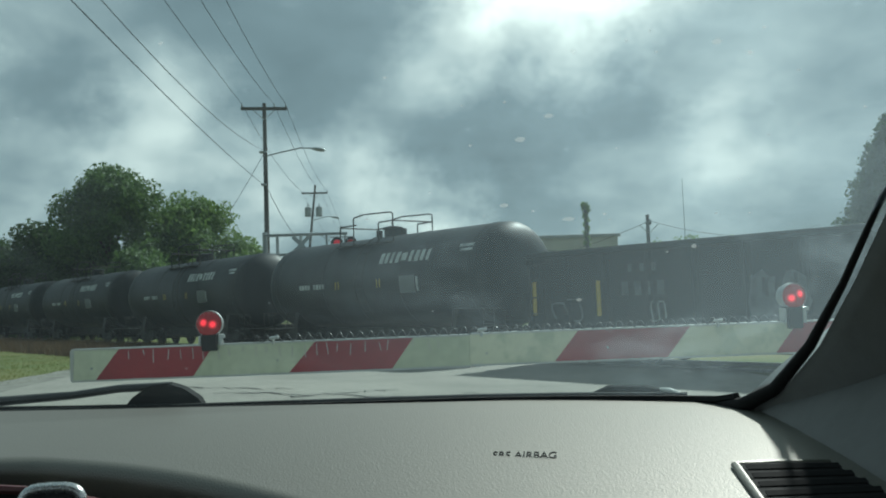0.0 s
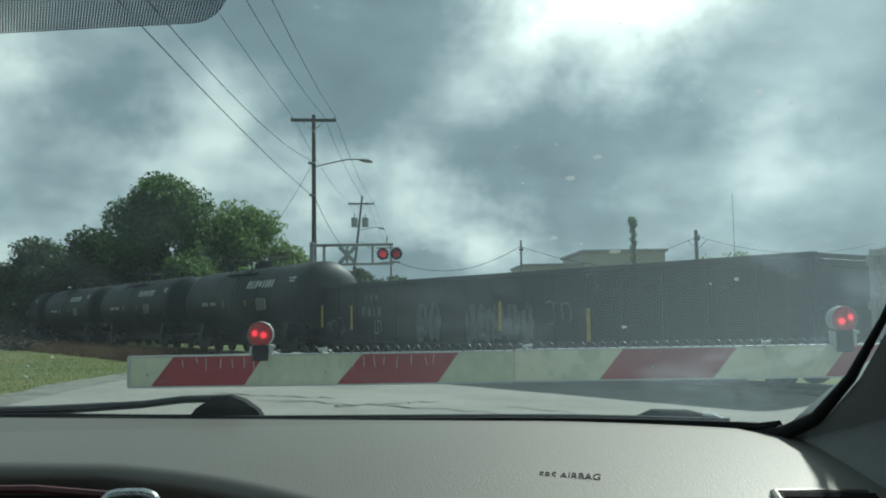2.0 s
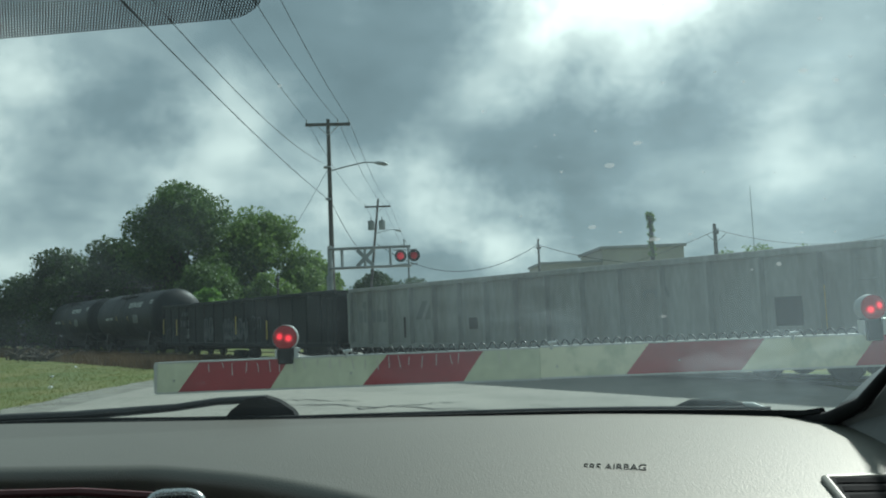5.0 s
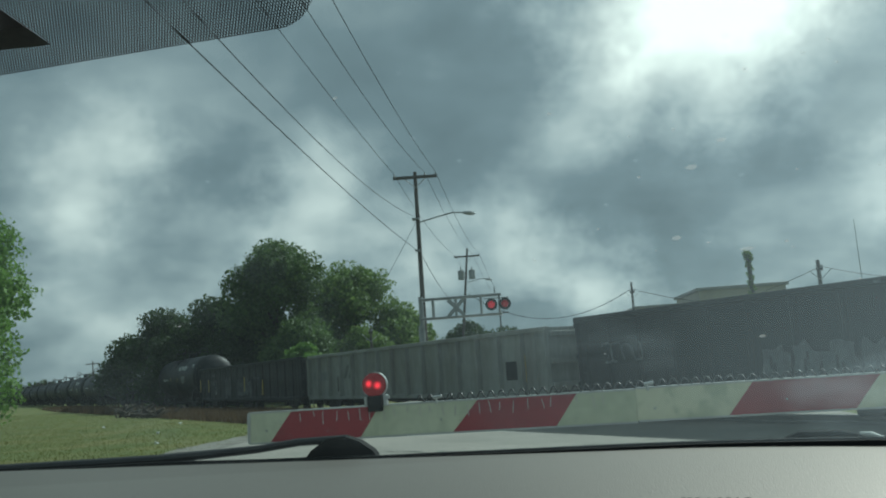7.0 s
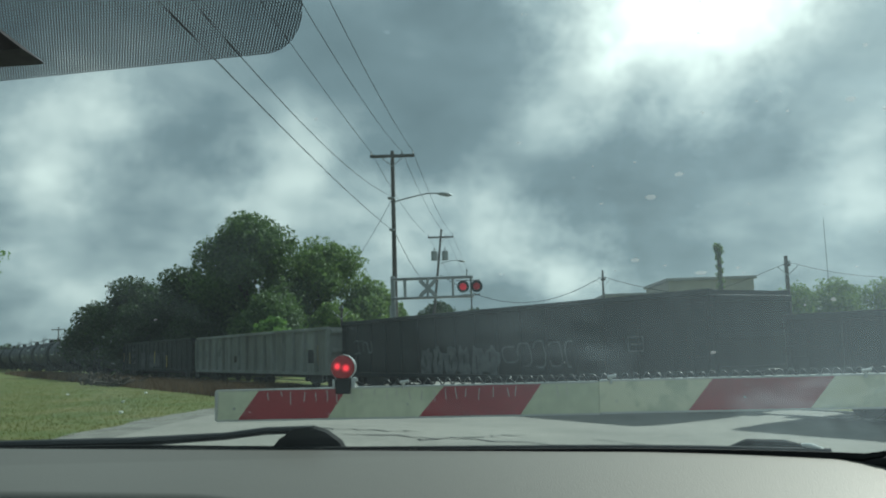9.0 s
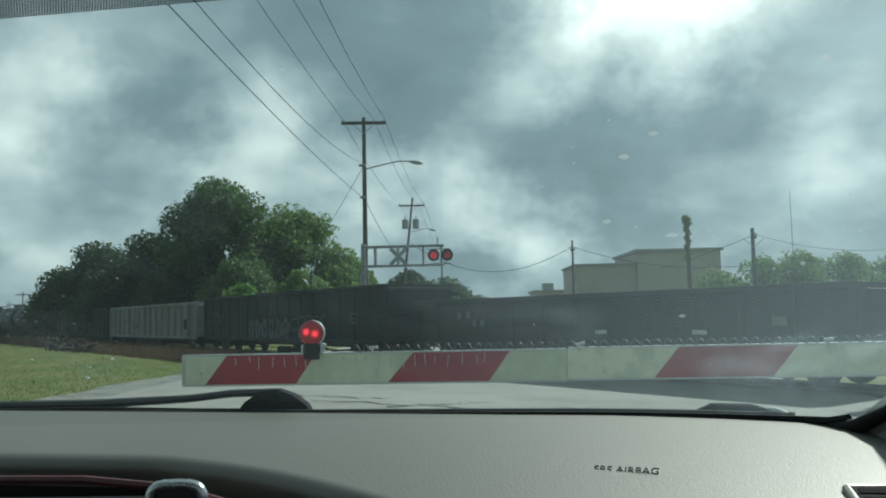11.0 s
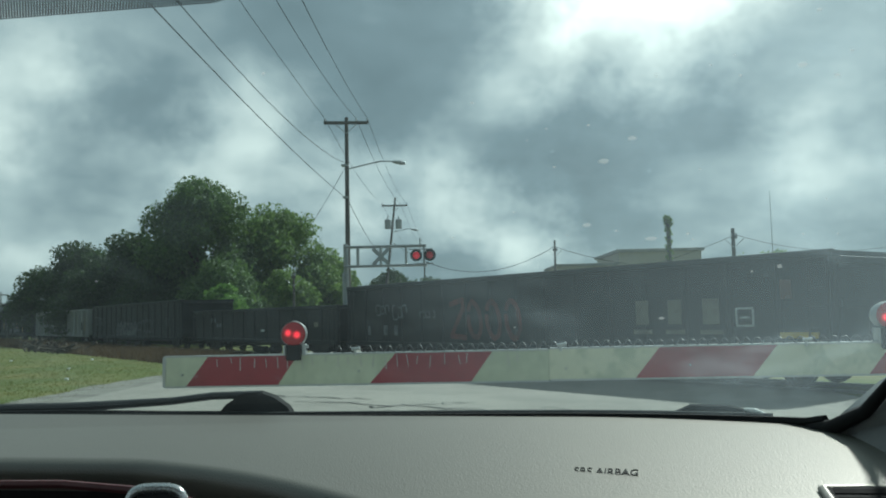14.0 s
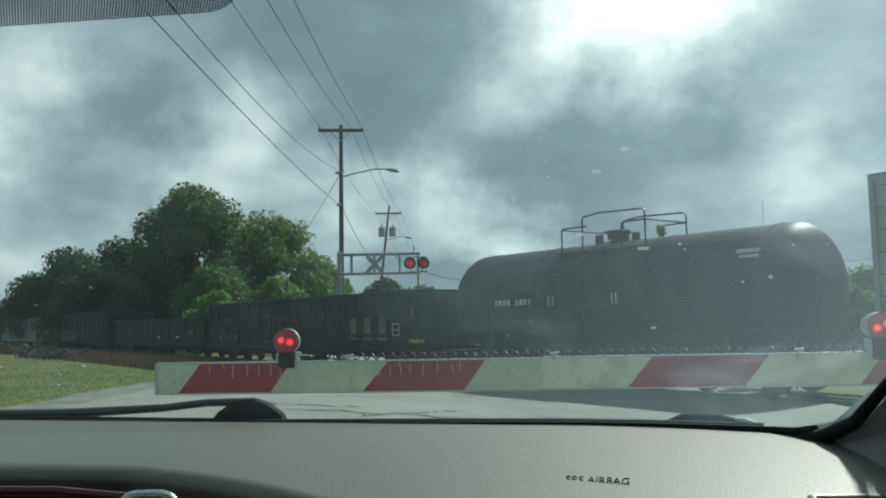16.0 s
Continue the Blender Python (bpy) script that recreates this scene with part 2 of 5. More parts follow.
POLE_WOOD = mat("weathered_pole_timber", (0.13, 0.122, 0.112), 0.9, vary=0.4, scale=1.2, streak=(6, 6, 0.4), bump=0.6, bump_scale=20)
GALV = mat("galvanised_steel", (0.36, 0.38, 0.38), 0.5, 0.6, vary=0.2, scale=3)
WIRE = mat("overhead_cable", (0.03, 0.03, 0.032), 0.6)
BARK = mat("dark_bark", (0.09, 0.07, 0.05), 0.9, vary=0.4, scale=2, bump=0.8, bump_scale=15)
LEAF_DARK = leaf_mat("deep_green_leaves", (0.028, 0.050, 0.018), (0.060, 0.100, 0.030))
LEAF_TALL = leaf_mat("mixed_green_leaves", (0.055, 0.100, 0.030), (0.13, 0.205, 0.055))
LEAF_MID = leaf_mat("summer_green_leaves", (0.092, 0.158, 0.042), (0.205, 0.295, 0.082))
LEAF_BRIGHT = leaf_mat("sunlit_fresh_leaves", (0.10, 0.20, 0.035), (0.20, 0.34, 0.07))
BLADE = leaf_mat("mown_grass_blades", (0.075, 0.115, 0.016), (0.190, 0.170, 0.040), 0.9, 0.75)
WEED = leaf_mat("dry_brown_weeds", (0.075, 0.048, 0.028), (0.13, 0.088, 0.046), 0.8)
STUCCO = mat("beige_render", (0.42, 0.39, 0.33), 0.85, vary=0.12, scale=0.4, bump=0.2, bump_scale=30)
ROOF_GREY = mat("grey_roof_edge", (0.3, 0.3, 0.29), 0.7, vary=0.2, scale=1)
DASH = mat("grained_grey_dash_vinyl", (0.036, 0.038, 0.034), 0.53, vary=0.10, scale=40, spec=1.0, bump=0.0)
# near-black: under the dash lip it also puts the recess's darkness into colour
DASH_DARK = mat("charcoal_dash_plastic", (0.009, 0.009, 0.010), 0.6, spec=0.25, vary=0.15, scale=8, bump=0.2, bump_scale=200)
TRIM_RED = mat("dull_red_trim_line", (0.10, 0.028, 0.028), 0.4, vary=0.2, scale=10)
CHROME = mat("satin_chrome", (0.62, 0.63, 0.62), 0.25, 0.9, vary=0.1, scale=10)
FABRIC = mat("grey_pillar_trim", (0.17, 0.17, 0.165), 0.85, vary=0.12, scale=25, bump=0.05, bump_scale=500)
CAR_PAINT = mat("silver_car_paint", (0.35, 0.36, 0.36), 0.35, 0.5, vary=0.05, scale=4)
GLASS, FRIT = glass_mat(), frit_mat()


def lamp_lens_mat(bulbs):
    """Red lens that glows where the bulbs behind it shine through. bulbs: their places on the gate."""
    m = bpy.data.materials.new("glowing_red_lens")
    m.use_nodes = True
    nt = m.node_tree
    bsdf = nt.nodes["Principled BSDF"]
    bsdf.inputs["Base Color"].default_value, bsdf.inputs["Roughness"].default_value = (0.17, 0.009, 0.012, 1), 0.25
    coord = nt.nodes.new("ShaderNodeTexCoord")
    total = 0.05
    for place in bulbs:
        dist = nt.nodes.new("ShaderNodeVectorMath")
        dist.operation = "DISTANCE"
        nt.links.new(coord.outputs["Object"], dist.inputs[0])
        dist.inputs[1].default_value = place
        glow = nt.nodes.new("ShaderNodeMapRange")
        glow.interpolation_type = "SMOOTHSTEP"
        nt.links.new(dist.outputs["Value"], glow.inputs[0])
        glow.inputs[1].default_value, glow.inputs[2].default_value = 0.003, 0.022
        glow.inputs[3].default_value, glow.inputs[4].default_value = 1.3, 0.0
        total = math_node(nt, "ADD", total, glow.outputs[0])
    bsdf.inputs["Emission Color"].default_value = (1.0, 0.03, 0.05, 1)
    nt.links.new(total, bsdf.inputs["Emission Strength"])
    return m


def spot_mat():
    """A thin pale spot: mostly clear, a little milky."""
    m = bpy.data.materials.new("pale_milky_spot")
    m.use_nodes = True
    nt = m.node_tree
    nt.nodes.remove(nt.nodes["Principled BSDF"])
    mix = nt.nodes.new("ShaderNodeMixShader")
    mix.inputs[0].default_value = 0.36
    clear, milk = nt.nodes.new("ShaderNodeBsdfTransparent"), nt.nodes.new("ShaderNodeBsdfTranslucent")
    milk.inputs[0].default_value = (0.9, 0.92, 0.9, 1)
    nt.links.new(clear.outputs[0], mix.inputs[1])
    nt.links.new(milk.outputs[0], mix.inputs[2])
    nt.links.new(mix.outputs[0], nt.nodes["Material Output"].inputs[0])
    return m


SPOT = spot_mat()


def grain_leather(m):
    """Pebbled vinyl grain on the dash material."""
    nt = m.node_tree
    coord = nt.nodes.new("ShaderNodeTexCoord")
    mapping = nt.nodes.new("ShaderNodeMapping")
    mapping.inputs["Scale"].default_value = (1.0, 0.55, 1.0)
    nt.links.new(coord.outputs["Object"], mapping.inputs[0])
    vor = nt.nodes.new("ShaderNodeTexVoronoi")
    vor.feature = "SMOOTH_F1"
    vor.inputs["Scale"].default_value = 520
    warp = noise_node(nt, mapping.outputs[0], 60, 3.0)
    add = nt.nodes.new("ShaderNodeVectorMath")
    add.operation = "MULTIPLY_ADD"
    nt.links.new(warp.outputs["Color"], add.inputs[0])
    add.inputs[1].default_value = (0.012,) * 3
    nt.links.new(mapping.outputs[0], add.inputs[2])
    nt.links.new(add.outputs[0], vor.inputs["Vector"])
    b = nt.nodes.new("ShaderNodeBump")
    b.inputs["Strength"].default_value, b.inputs["Distance"].default_value = 0.42, 0.0010
    nt.links.new(vor.outputs["Distance"], b.inputs["Height"])
    bsdf = nt.nodes["Principled BSDF"]
    nt.links.new(b.outputs[0], bsdf.inputs["Normal"])
    bsdf.inputs["Coat Weight"].default_value, bsdf.inputs["Coat Roughness"].default_value = 0.8, 0.52
    bsdf.inputs["Coat Tint"].default_value, bsdf.inputs["Specular Tint"].default_value = (1.0, 0.97, 0.88, 1), (1.0, 0.96, 0.87, 1)
    bsdf.inputs["IOR"].default_value, bsdf.inputs["Coat IOR"].default_value = 1.6, 1.75


grain_leather(DASH)

# ---- mesh tools ----


def part(name, bm, material, parent=None, label="", smooth=False, at=None):
    """Links a bmesh as one mesh object, under a thing or a part."""
    me = bpy.data.meshes.new(name)
    bm.to_mesh(me)
    bm.free()
    me.materials.append(material)
    if smooth:
        me.shade_smooth()
    ob = new(name, me)
    if parent is not None:
        ob.parent = parent
    if at is not None:
        ob.matrix_basis = at
    if label:
        tagged(ob, label)
    return ob


def box(bm, x0, x1, y0, y1, z0, z1, bevel=0.0):
    got = bmesh.ops.create_cube(bm, size=1.0, matrix=Matrix.Translation(((x0 + x1) / 2, (y0 + y1) / 2, (z0 + z1) / 2))
                                @ Matrix.Diagonal((abs(x1 - x0), abs(y1 - y0), abs(z1 - z0), 1)))
    if bevel:
        edges = {e for v in got["verts"] for e in v.link_edges}
        bmesh.ops.bevel(bm, geom=list(edges), offset=bevel, segments=2, affect="EDGES", profile=0.5)
    return bm


def a_box(*dims, bevel=0.0):
    return box(bmesh.new(), *dims, bevel=bevel)


def rod(bm, p0, p1, r0, r1=None, sides=8):
    p0, p1 = Vector(p0), Vector(p1)
    r1 = r0 if r1 is None else r1
    axis = p1 - p0
    m = Matrix.Translation((p0 + p1) / 2) @ axis.to_track_quat("Z", "Y").to_matrix().to_4x4()
    bmesh.ops.create_cone(bm, cap_ends=True, segments=sides, radius1=r0, radius2=r1, depth=axis.length, matrix=m)
    return bm


def a_rod(*args, **kw):
    return rod(bmesh.new(), *args, **kw)


def tube(bm, points, r, sides=6):
    """A round tube through the points."""
    points = [Vector(p) for p in points]
    rings = []
    for i, p in enumerate(points):
        way = (points[min(i + 1, len(points) - 1)] - points[max(i - 1, 0)]).normalized()
        side = way.cross(Vector((0, 0, 1)))
        side = side.normalized() if side.length > 1e-4 else Vector((1, 0, 0))
        over = side.cross(way)
        rr = r[i] if isinstance(r, (list, tuple)) else r
        rings.append([bm.verts.new(p + rr * (cos(2 * pi * k / sides) * side + sin(2 * pi * k / sides) * over)) for k in range(sides)])
    for a, b in zip(rings, rings[1:]):
        for k in range(sides):
            bm.faces.new((a[k], a[(k + 1) % sides], b[(k + 1) % sides], b[k]))
    bm.faces.new(rings[0][::-1])
    bm.faces.new(rings[-1])
    return bm


def a_tube(*args, **kw):
    return tube(bmesh.new(), *args, **kw)


def lathe(bm, profile, sides=32, axis="X"):
    """Turns (along, radius) pairs round an axis."""
    rings = []
    for a, r in profile:
        ring = []
        for k in range(sides):
            c, s = r * cos(2 * pi * k / sides), r * sin(2 * pi * k / sides)
            ring.append(bm.verts.new((a, c, s) if axis == "X" else ((c, a, s) if axis == "Y" else (c, s, a))))
        rings.append(ring)
    for a, b in zip(rings, rings[1:]):
        for k in range(sides):
            bm.faces.new((a[k], a[(k + 1) % sides], b[(k + 1) % sides], b[k]))
    bm.faces.new(rings[0][::-1])
    bm.faces.new(rings[-1])
    bmesh.ops.recalc_face_normals(bm, faces=bm.faces[:])
    return bm


def plate(bm, points, thick, axis):
    """A flat plate: an outline extruded along an axis vector."""
    low = [bm.verts.new(Vector(p)) for p in points]
    high = [bm.verts.new(Vector(p) + Vector(axis) * thick) for p in points]
    bm.faces.new(low)
    bm.faces.new(high[::-1])
    n = len(points)
    for i in range(n):
        bm.faces.new((low[i], high[i], high[(i + 1) % n], low[(i + 1) % n]))
    bmesh.ops.recalc_face_normals(bm, faces=bm.faces[:])
    return bm


def thing(name, m=None):
    ob = new(name)
    if m is not None:
        ob.matrix_basis = m
    return ob


# ---- ground, road and track ----
TRACK_YAW = 36.3                                  # the track runs this many degrees to the left of +y
ALONG = Vector((-sin(radians(TRACK_YAW)), cos(radians(TRACK_YAW)), 0))
ACROSS = Vector((cos(radians(TRACK_YAW)), sin(radians(TRACK_YAW)), 0))
TRACK_D, RAIL_Z = 17.7, -0.30
BODY_LOW = -0.30                                  # how low the bodies ride on their bogies


def ground_z(x, y):
    q = x * ACROSS.x + y * ACROSS.y
    f = min(1.0, max(0.0, (q - 4.5) / 10.0))
    return -0.33 * f * f * (3 - 2 * f)


def sheet(xs, ys, lift=0.0, rough=0.0):
    bm = bmesh.new()
    rows = []
    for y in ys:
        rows.append([bm.verts.new((x, y, ground_z(x, y) + lift + rough * noise.noise((x * 0.6, y * 0.6, 0)))) for x in xs])
    for a, b in zip(rows, rows[1:]):
        for i in range(len(xs) - 1):
            bm.faces.new((a[i], a[i + 1], b[i + 1], b[i]))
    return bm


def build_ground():
    near = [i * 1.5 for i in range(-30, 41)]
    xs = [-3000, -900, -300, -140, -90, -65] + near + [75, 110, 200, 500, 1500, 3000]
    ys = [-1500, -300, -90, -40, -20] + [i * 1.5 for i in range(-8, 61)] + [105, 140, 220, 400, 900, 3000]
    g = part("ground", sheet(xs, ys, -0.03, 0.02), GRASS_SOIL, smooth=True)
    tagged(g, "patchy mown grass over sandy soil beside the road", "ground", kind="structure")
    xs = [-6.9 + i * 0.745 for i in range(21)]
    ys = [-60, -30, -15] + [i * 0.8 for i in range(-10, 75)] + [75, 100, 150, 260]
    road = part("road", sheet(xs, ys, 0.0), ASPHALT, smooth=True)
    tagged(road, "pale worn asphalt road with cracks and patches", "road", kind="structure")
    bed = bmesh.new()
    for s0, s1 in ((-70, -7.5), (9.5, 420)):
        c = [TRACK_D * ACROSS + s * ALONG for s in (s0, s1)]
        prof = [(-3.2, -0.14), (-1.7, 0.05), (1.7, 0.05), (3.2, -0.14)]
        vs = [[bed.verts.new((p + q * ACROSS) + Vector((0, 0, RAIL_Z - 0.12 + h))) for q, h in prof] for p in c]
        for i in range(3):
            bed.faces.new((vs[0][i], vs[0][i + 1], vs[1][i + 1], vs[1][i]))
    b = part("track_bed", bed, BALLAST)
    tagged(b, "low bank of dark crushed stone under the rails", "track bed", kind="structure")
    for q in (-0.7535, 0.7535):
        bm = bmesh.new()
        m = Matrix.Translation(TRACK_D * ACROSS + q * ACROSS) @ pose(0, 0, RAIL_Z, 0, 0, 90 + TRACK_YAW)
        for dims in ((-70, 420, -0.036, 0.036, -0.04, 0.0), (-70, 420, -0.012, 0.012, -0.13, -0.04), (-70, 420, -0.07, 0.07, -0.16, -0.13)):
            box(bm, *dims)
        bmesh.ops.transform(bm, matrix=m, verts=bm.verts[:])
        tagged(part("rail", bm, RAIL), "worn steel running rail with a bright head", "rail", group="running rails")
    tie = bpy.data.meshes.new("sleeper")
    bm = box(bmesh.new(), -0.115, 0.115, -1.3, 1.3, -0.17, 0.0, bevel=0.01)
    bm.to_mesh(tie)
    bm.free()
    tie.materials.append(POLE_WOOD)
    for k in range(170):
        t = new("sleeper", tie)
        t.parent = b
        p = TRACK_D * ACROSS + (10.0 + 0.53 * k) * ALONG
        t.matrix_basis = Matrix.Translation((p.x, p.y, RAIL_Z - 0.05)) @ pose(0, 0, 0, 0, 0, 90 + TRACK_YAW)
    # cracks in the road, sealed with tar
    rnd = random.Random(4)
    for x0, y0, x1, y1 in ((-2.6, 15.2, 1.4, 13.2), (-1.2, 14.0, 0.6, 15.4), (0.9, 10.6, 2.4, 9.6), (-3.8, 16.5, -1.4, 15.6), (1.6, 14.5, 3.9, 12.0)):
        pts = []
        for i in range(15):
            f = i / 14
            x, y = x0 + f * (x1 - x0) + rnd.uniform(-0.1, 0.1), y0 + f * (y1 - y0) + rnd.uniform(-0.22, 0.22)
            pts.append((x, y))
        bm = bmesh.new()
        prev = None
        for i, (x, y) in enumerate(pts):
            w = 0.035 * (0.4 + rnd.random())
            now = [bm.verts.new((x + k * 0.3 * w, y + k * w, ground_z(x, y) + 0.012)) for k in (-1, 1)]
            if prev:
                bm.faces.new((prev[0], now[0], now[1], prev[1]))
            prev = now
        part("crack_seal", bm, TAR, road)


build_ground()

# ---- rolling stock ----
RUN = []      # (object, place along the track at rest, bogie list)
YAW = 90 + TRACK_YAW


def way_gone(t):
    """Metres that the train has gone along the track, nought at 14.5 s."""
    if t >= 7:
        return 6.75 * (t - 14.5)
    if t >= 3:
        return -50.6 - 6.60 * (7 - t)
    return -77.0 - 6.45 * (3 - t)


def lower_body(car):
    """Sets the body of a wagon down on its bogies and couplers."""
    for ob in car.children:
        if not ob.name.startswith(("bogie", "coupler")):
            ob.matrix_basis = Matrix.Translation((0, 0, BODY_LOW)) @ ob.matrix_basis


def car_pose(tau, t):
    return Matrix.Translation(TRACK_D * ACROSS + (tau - 11.9 + way_gone(t)) * ALONG + Vector((0, 0, RAIL_Z))) @ pose(0, 0, 0, 0, 0, YAW)


WHEELS = []


def bogie(parent, x):
    b = thing("bogie", Matrix.Translation((x, 0, 0)))
    b.parent = parent
    for side in (-1, 1):
        bm = bmesh.new()
        y = side * 1.02
        outline = [(-1.25, y, 0.46), (-1.15, y, 0.62), (-0.55, y, 0.78), (0.55, y, 0.78), (1.15, y, 0.62), (1.25, y, 0.46),
                   (0.95, y, 0.38), (0.55, y, 0.28), (-0.55, y, 0.28), (-0.95, y, 0.38)]
        plate(bm, outline, 0.12 * side, (0, 1, 0))
        for k in (-0.15, 0.0, 0.15):
            rod(bm, (k, y + side * 0.06, 0.25), (k, y + side * 0.06, 0.60), 0.07)
        for k in (-0.89, 0.89):
            rod(bm, (k, y, 0.46), (k, y + side * 0.24, 0.46), 0.13, sides=12)
        part("side_frame", bm, STEEL, b)
    part("bolster", a_box(-0.2, 0.2, -1.1, 1.1, 0.52, 0.80), STEEL, b)
    for k in (-0.89, 0.89):
        bm = bmesh.new()
        rod(bm, (0, -0.9, 0), (0, 0.9, 0), 0.08)
        for y in (-0.75, 0.75):
            lathe(bm, [(y - 0.06, 0.10), (y - 0.06, 0.36), (y - 0.06, 0.42), (y + 0.06, 0.43), (y + 0.06, 0.36), (y + 0.03, 0.30), (y + 0.03, 0.12)], 20, "Y")
            for a in range(4):
                c, s = 0.27 * cos(a * pi / 2), 0.27 * sin(a * pi / 2)
                rod(bm, (c, y - 0.065, s), (c, y + 0.065, s), 0.05)
        w = part("wheelset", bm, STEEL, b, at=Matrix.Translation((k, 0, 0.43)))
        WHEELS.append((w, k))
    return b


def ladder(parent, x, y, z0, z1, out=0.09, w=0.42, steps=6, material=STEEL):
    bm = bmesh.new()
    s = 1 if y > 0 else -1
    for k in (-w / 2, w / 2):
        rod(bm, (x + k, y + s * out, z0), (x + k, y + s * out, z1), 0.016, sides=6)
        for z in (z0 + 0.05, z1 - 0.05):
            rod(bm, (x + k, y, z), (x + k, y + s * out, z), 0.014, sides=6)
    for i in range(steps):
        z = z0 + 0.1 + (z1 - z0 - 0.2) * i / (steps - 1)
        rod(bm, (x - w / 2, y + s * out, z), (x + w / 2, y + s * out, z), 0.013, sides=6)
    part("ladder", bm, material, parent)


def bars(parent, x, y, z, widths, h, gap, material, name="stencil_mark"):
    """Unreadable small writing as plain bars, on a side face at y."""
    for w in widths:
        part(name, a_box(x - w, x, y, y + 0.006, z, z + h), material, parent)
        x -= w + gap


def scribble(parent, rnd, x, y, z, w, h, material, name="graffiti", strokes=5, r=0.03):
    """A sprayed tag with no legible letters: looping strokes flat on the side."""
    bm = bmesh.new()
    for i in range(strokes):
        cx = x - w * (i + 0.5) / strokes
        pts = []
        a0, turn = rnd.uniform(0, 6.28), rnd.choice((-1, 1)) * rnd.uniform(3, 6)
        rx, rz = w / strokes * rnd.uniform(0.35, 0.6), h * rnd.uniform(0.3, 0.5)
        for k in range(12):
            a = a0 + turn * k / 11
            pts.append((cx + rx * cos(a) + 0.15 * rx * sin(3 * a), z + h / 2 + rz * sin(a) * (0.8 + 0.2 * cos(2 * a))))
        for (xa, za), (xb, zb) in zip(pts, pts[1:]):
            d = Vector((xb - xa, 0, zb - za))
            if d.length < 1e-4:
                continue
            n = Vector((-d.z, 0, d.x)).normalized() * r
            e = d.normalized() * r * 0.5
            vs = [bm.verts.new(Vector((px, y + 0.0015 * i, pz)) + o) for px, pz, o in ((xa, za, n - e), (xb, zb, n + e), (xb, zb, -n + e), (xa, za, -n - e))]
            bm.faces.new(vs)
    part(name, bm, material, parent)


def block_letters(parent, rnd, x, y, z, w, h, count, material, name="graffiti"):
    """Bubble-lettered panel: filled rounded blobs with a gap between them, no legible words."""
    for i in range(count):
        bm = bmesh.new()
        cx, rx = x - w * (i + 0.5) / count, w / count * 0.46
        pts = []
        for k in range(16):
            a = 2 * pi * k / 16
            r = 1 + 0.22 * sin(3 * a + rnd.uniform(0, 6)) + rnd.uniform(-0.08, 0.08)
            e = 0.75
            pts.append((cx + rx * r * math.copysign(abs(cos(a)) ** e, cos(a)), y, z + h / 2 + h * 0.48 * r * math.copysign(abs(sin(a)) ** e, sin(a))))
        plate(bm, pts, 0.004, (0, 1, 0))
        part(name, bm, material, parent)
        bm = bmesh.new()
        for k in range(2):
            xx = cx + rnd.uniform(-0.3, 0.3) * rx
            zz = z + h * rnd.uniform(0.25, 0.7)
            box(bm, xx - 0.035, xx + 0.035, y + 0.004, y + 0.007, zz, zz + h * 0.28)
        part(name, bm, BLACK_PAINT, parent)


def couplers(parent, half):
    for s in (-1, 1):
        bm = box(bmesh.new(), *sorted((s * (half - 0.2), s * (half + 0.45))), -0.1, 0.1, 0.76, 0.94, bevel=0.02)
        box(bm, *sorted((s * (half + 0.33), s * (half + 0.62))), -0.16, 0.14, 0.70, 1.0, bevel=0.04)
        part("coupler", bm, STEEL, parent)


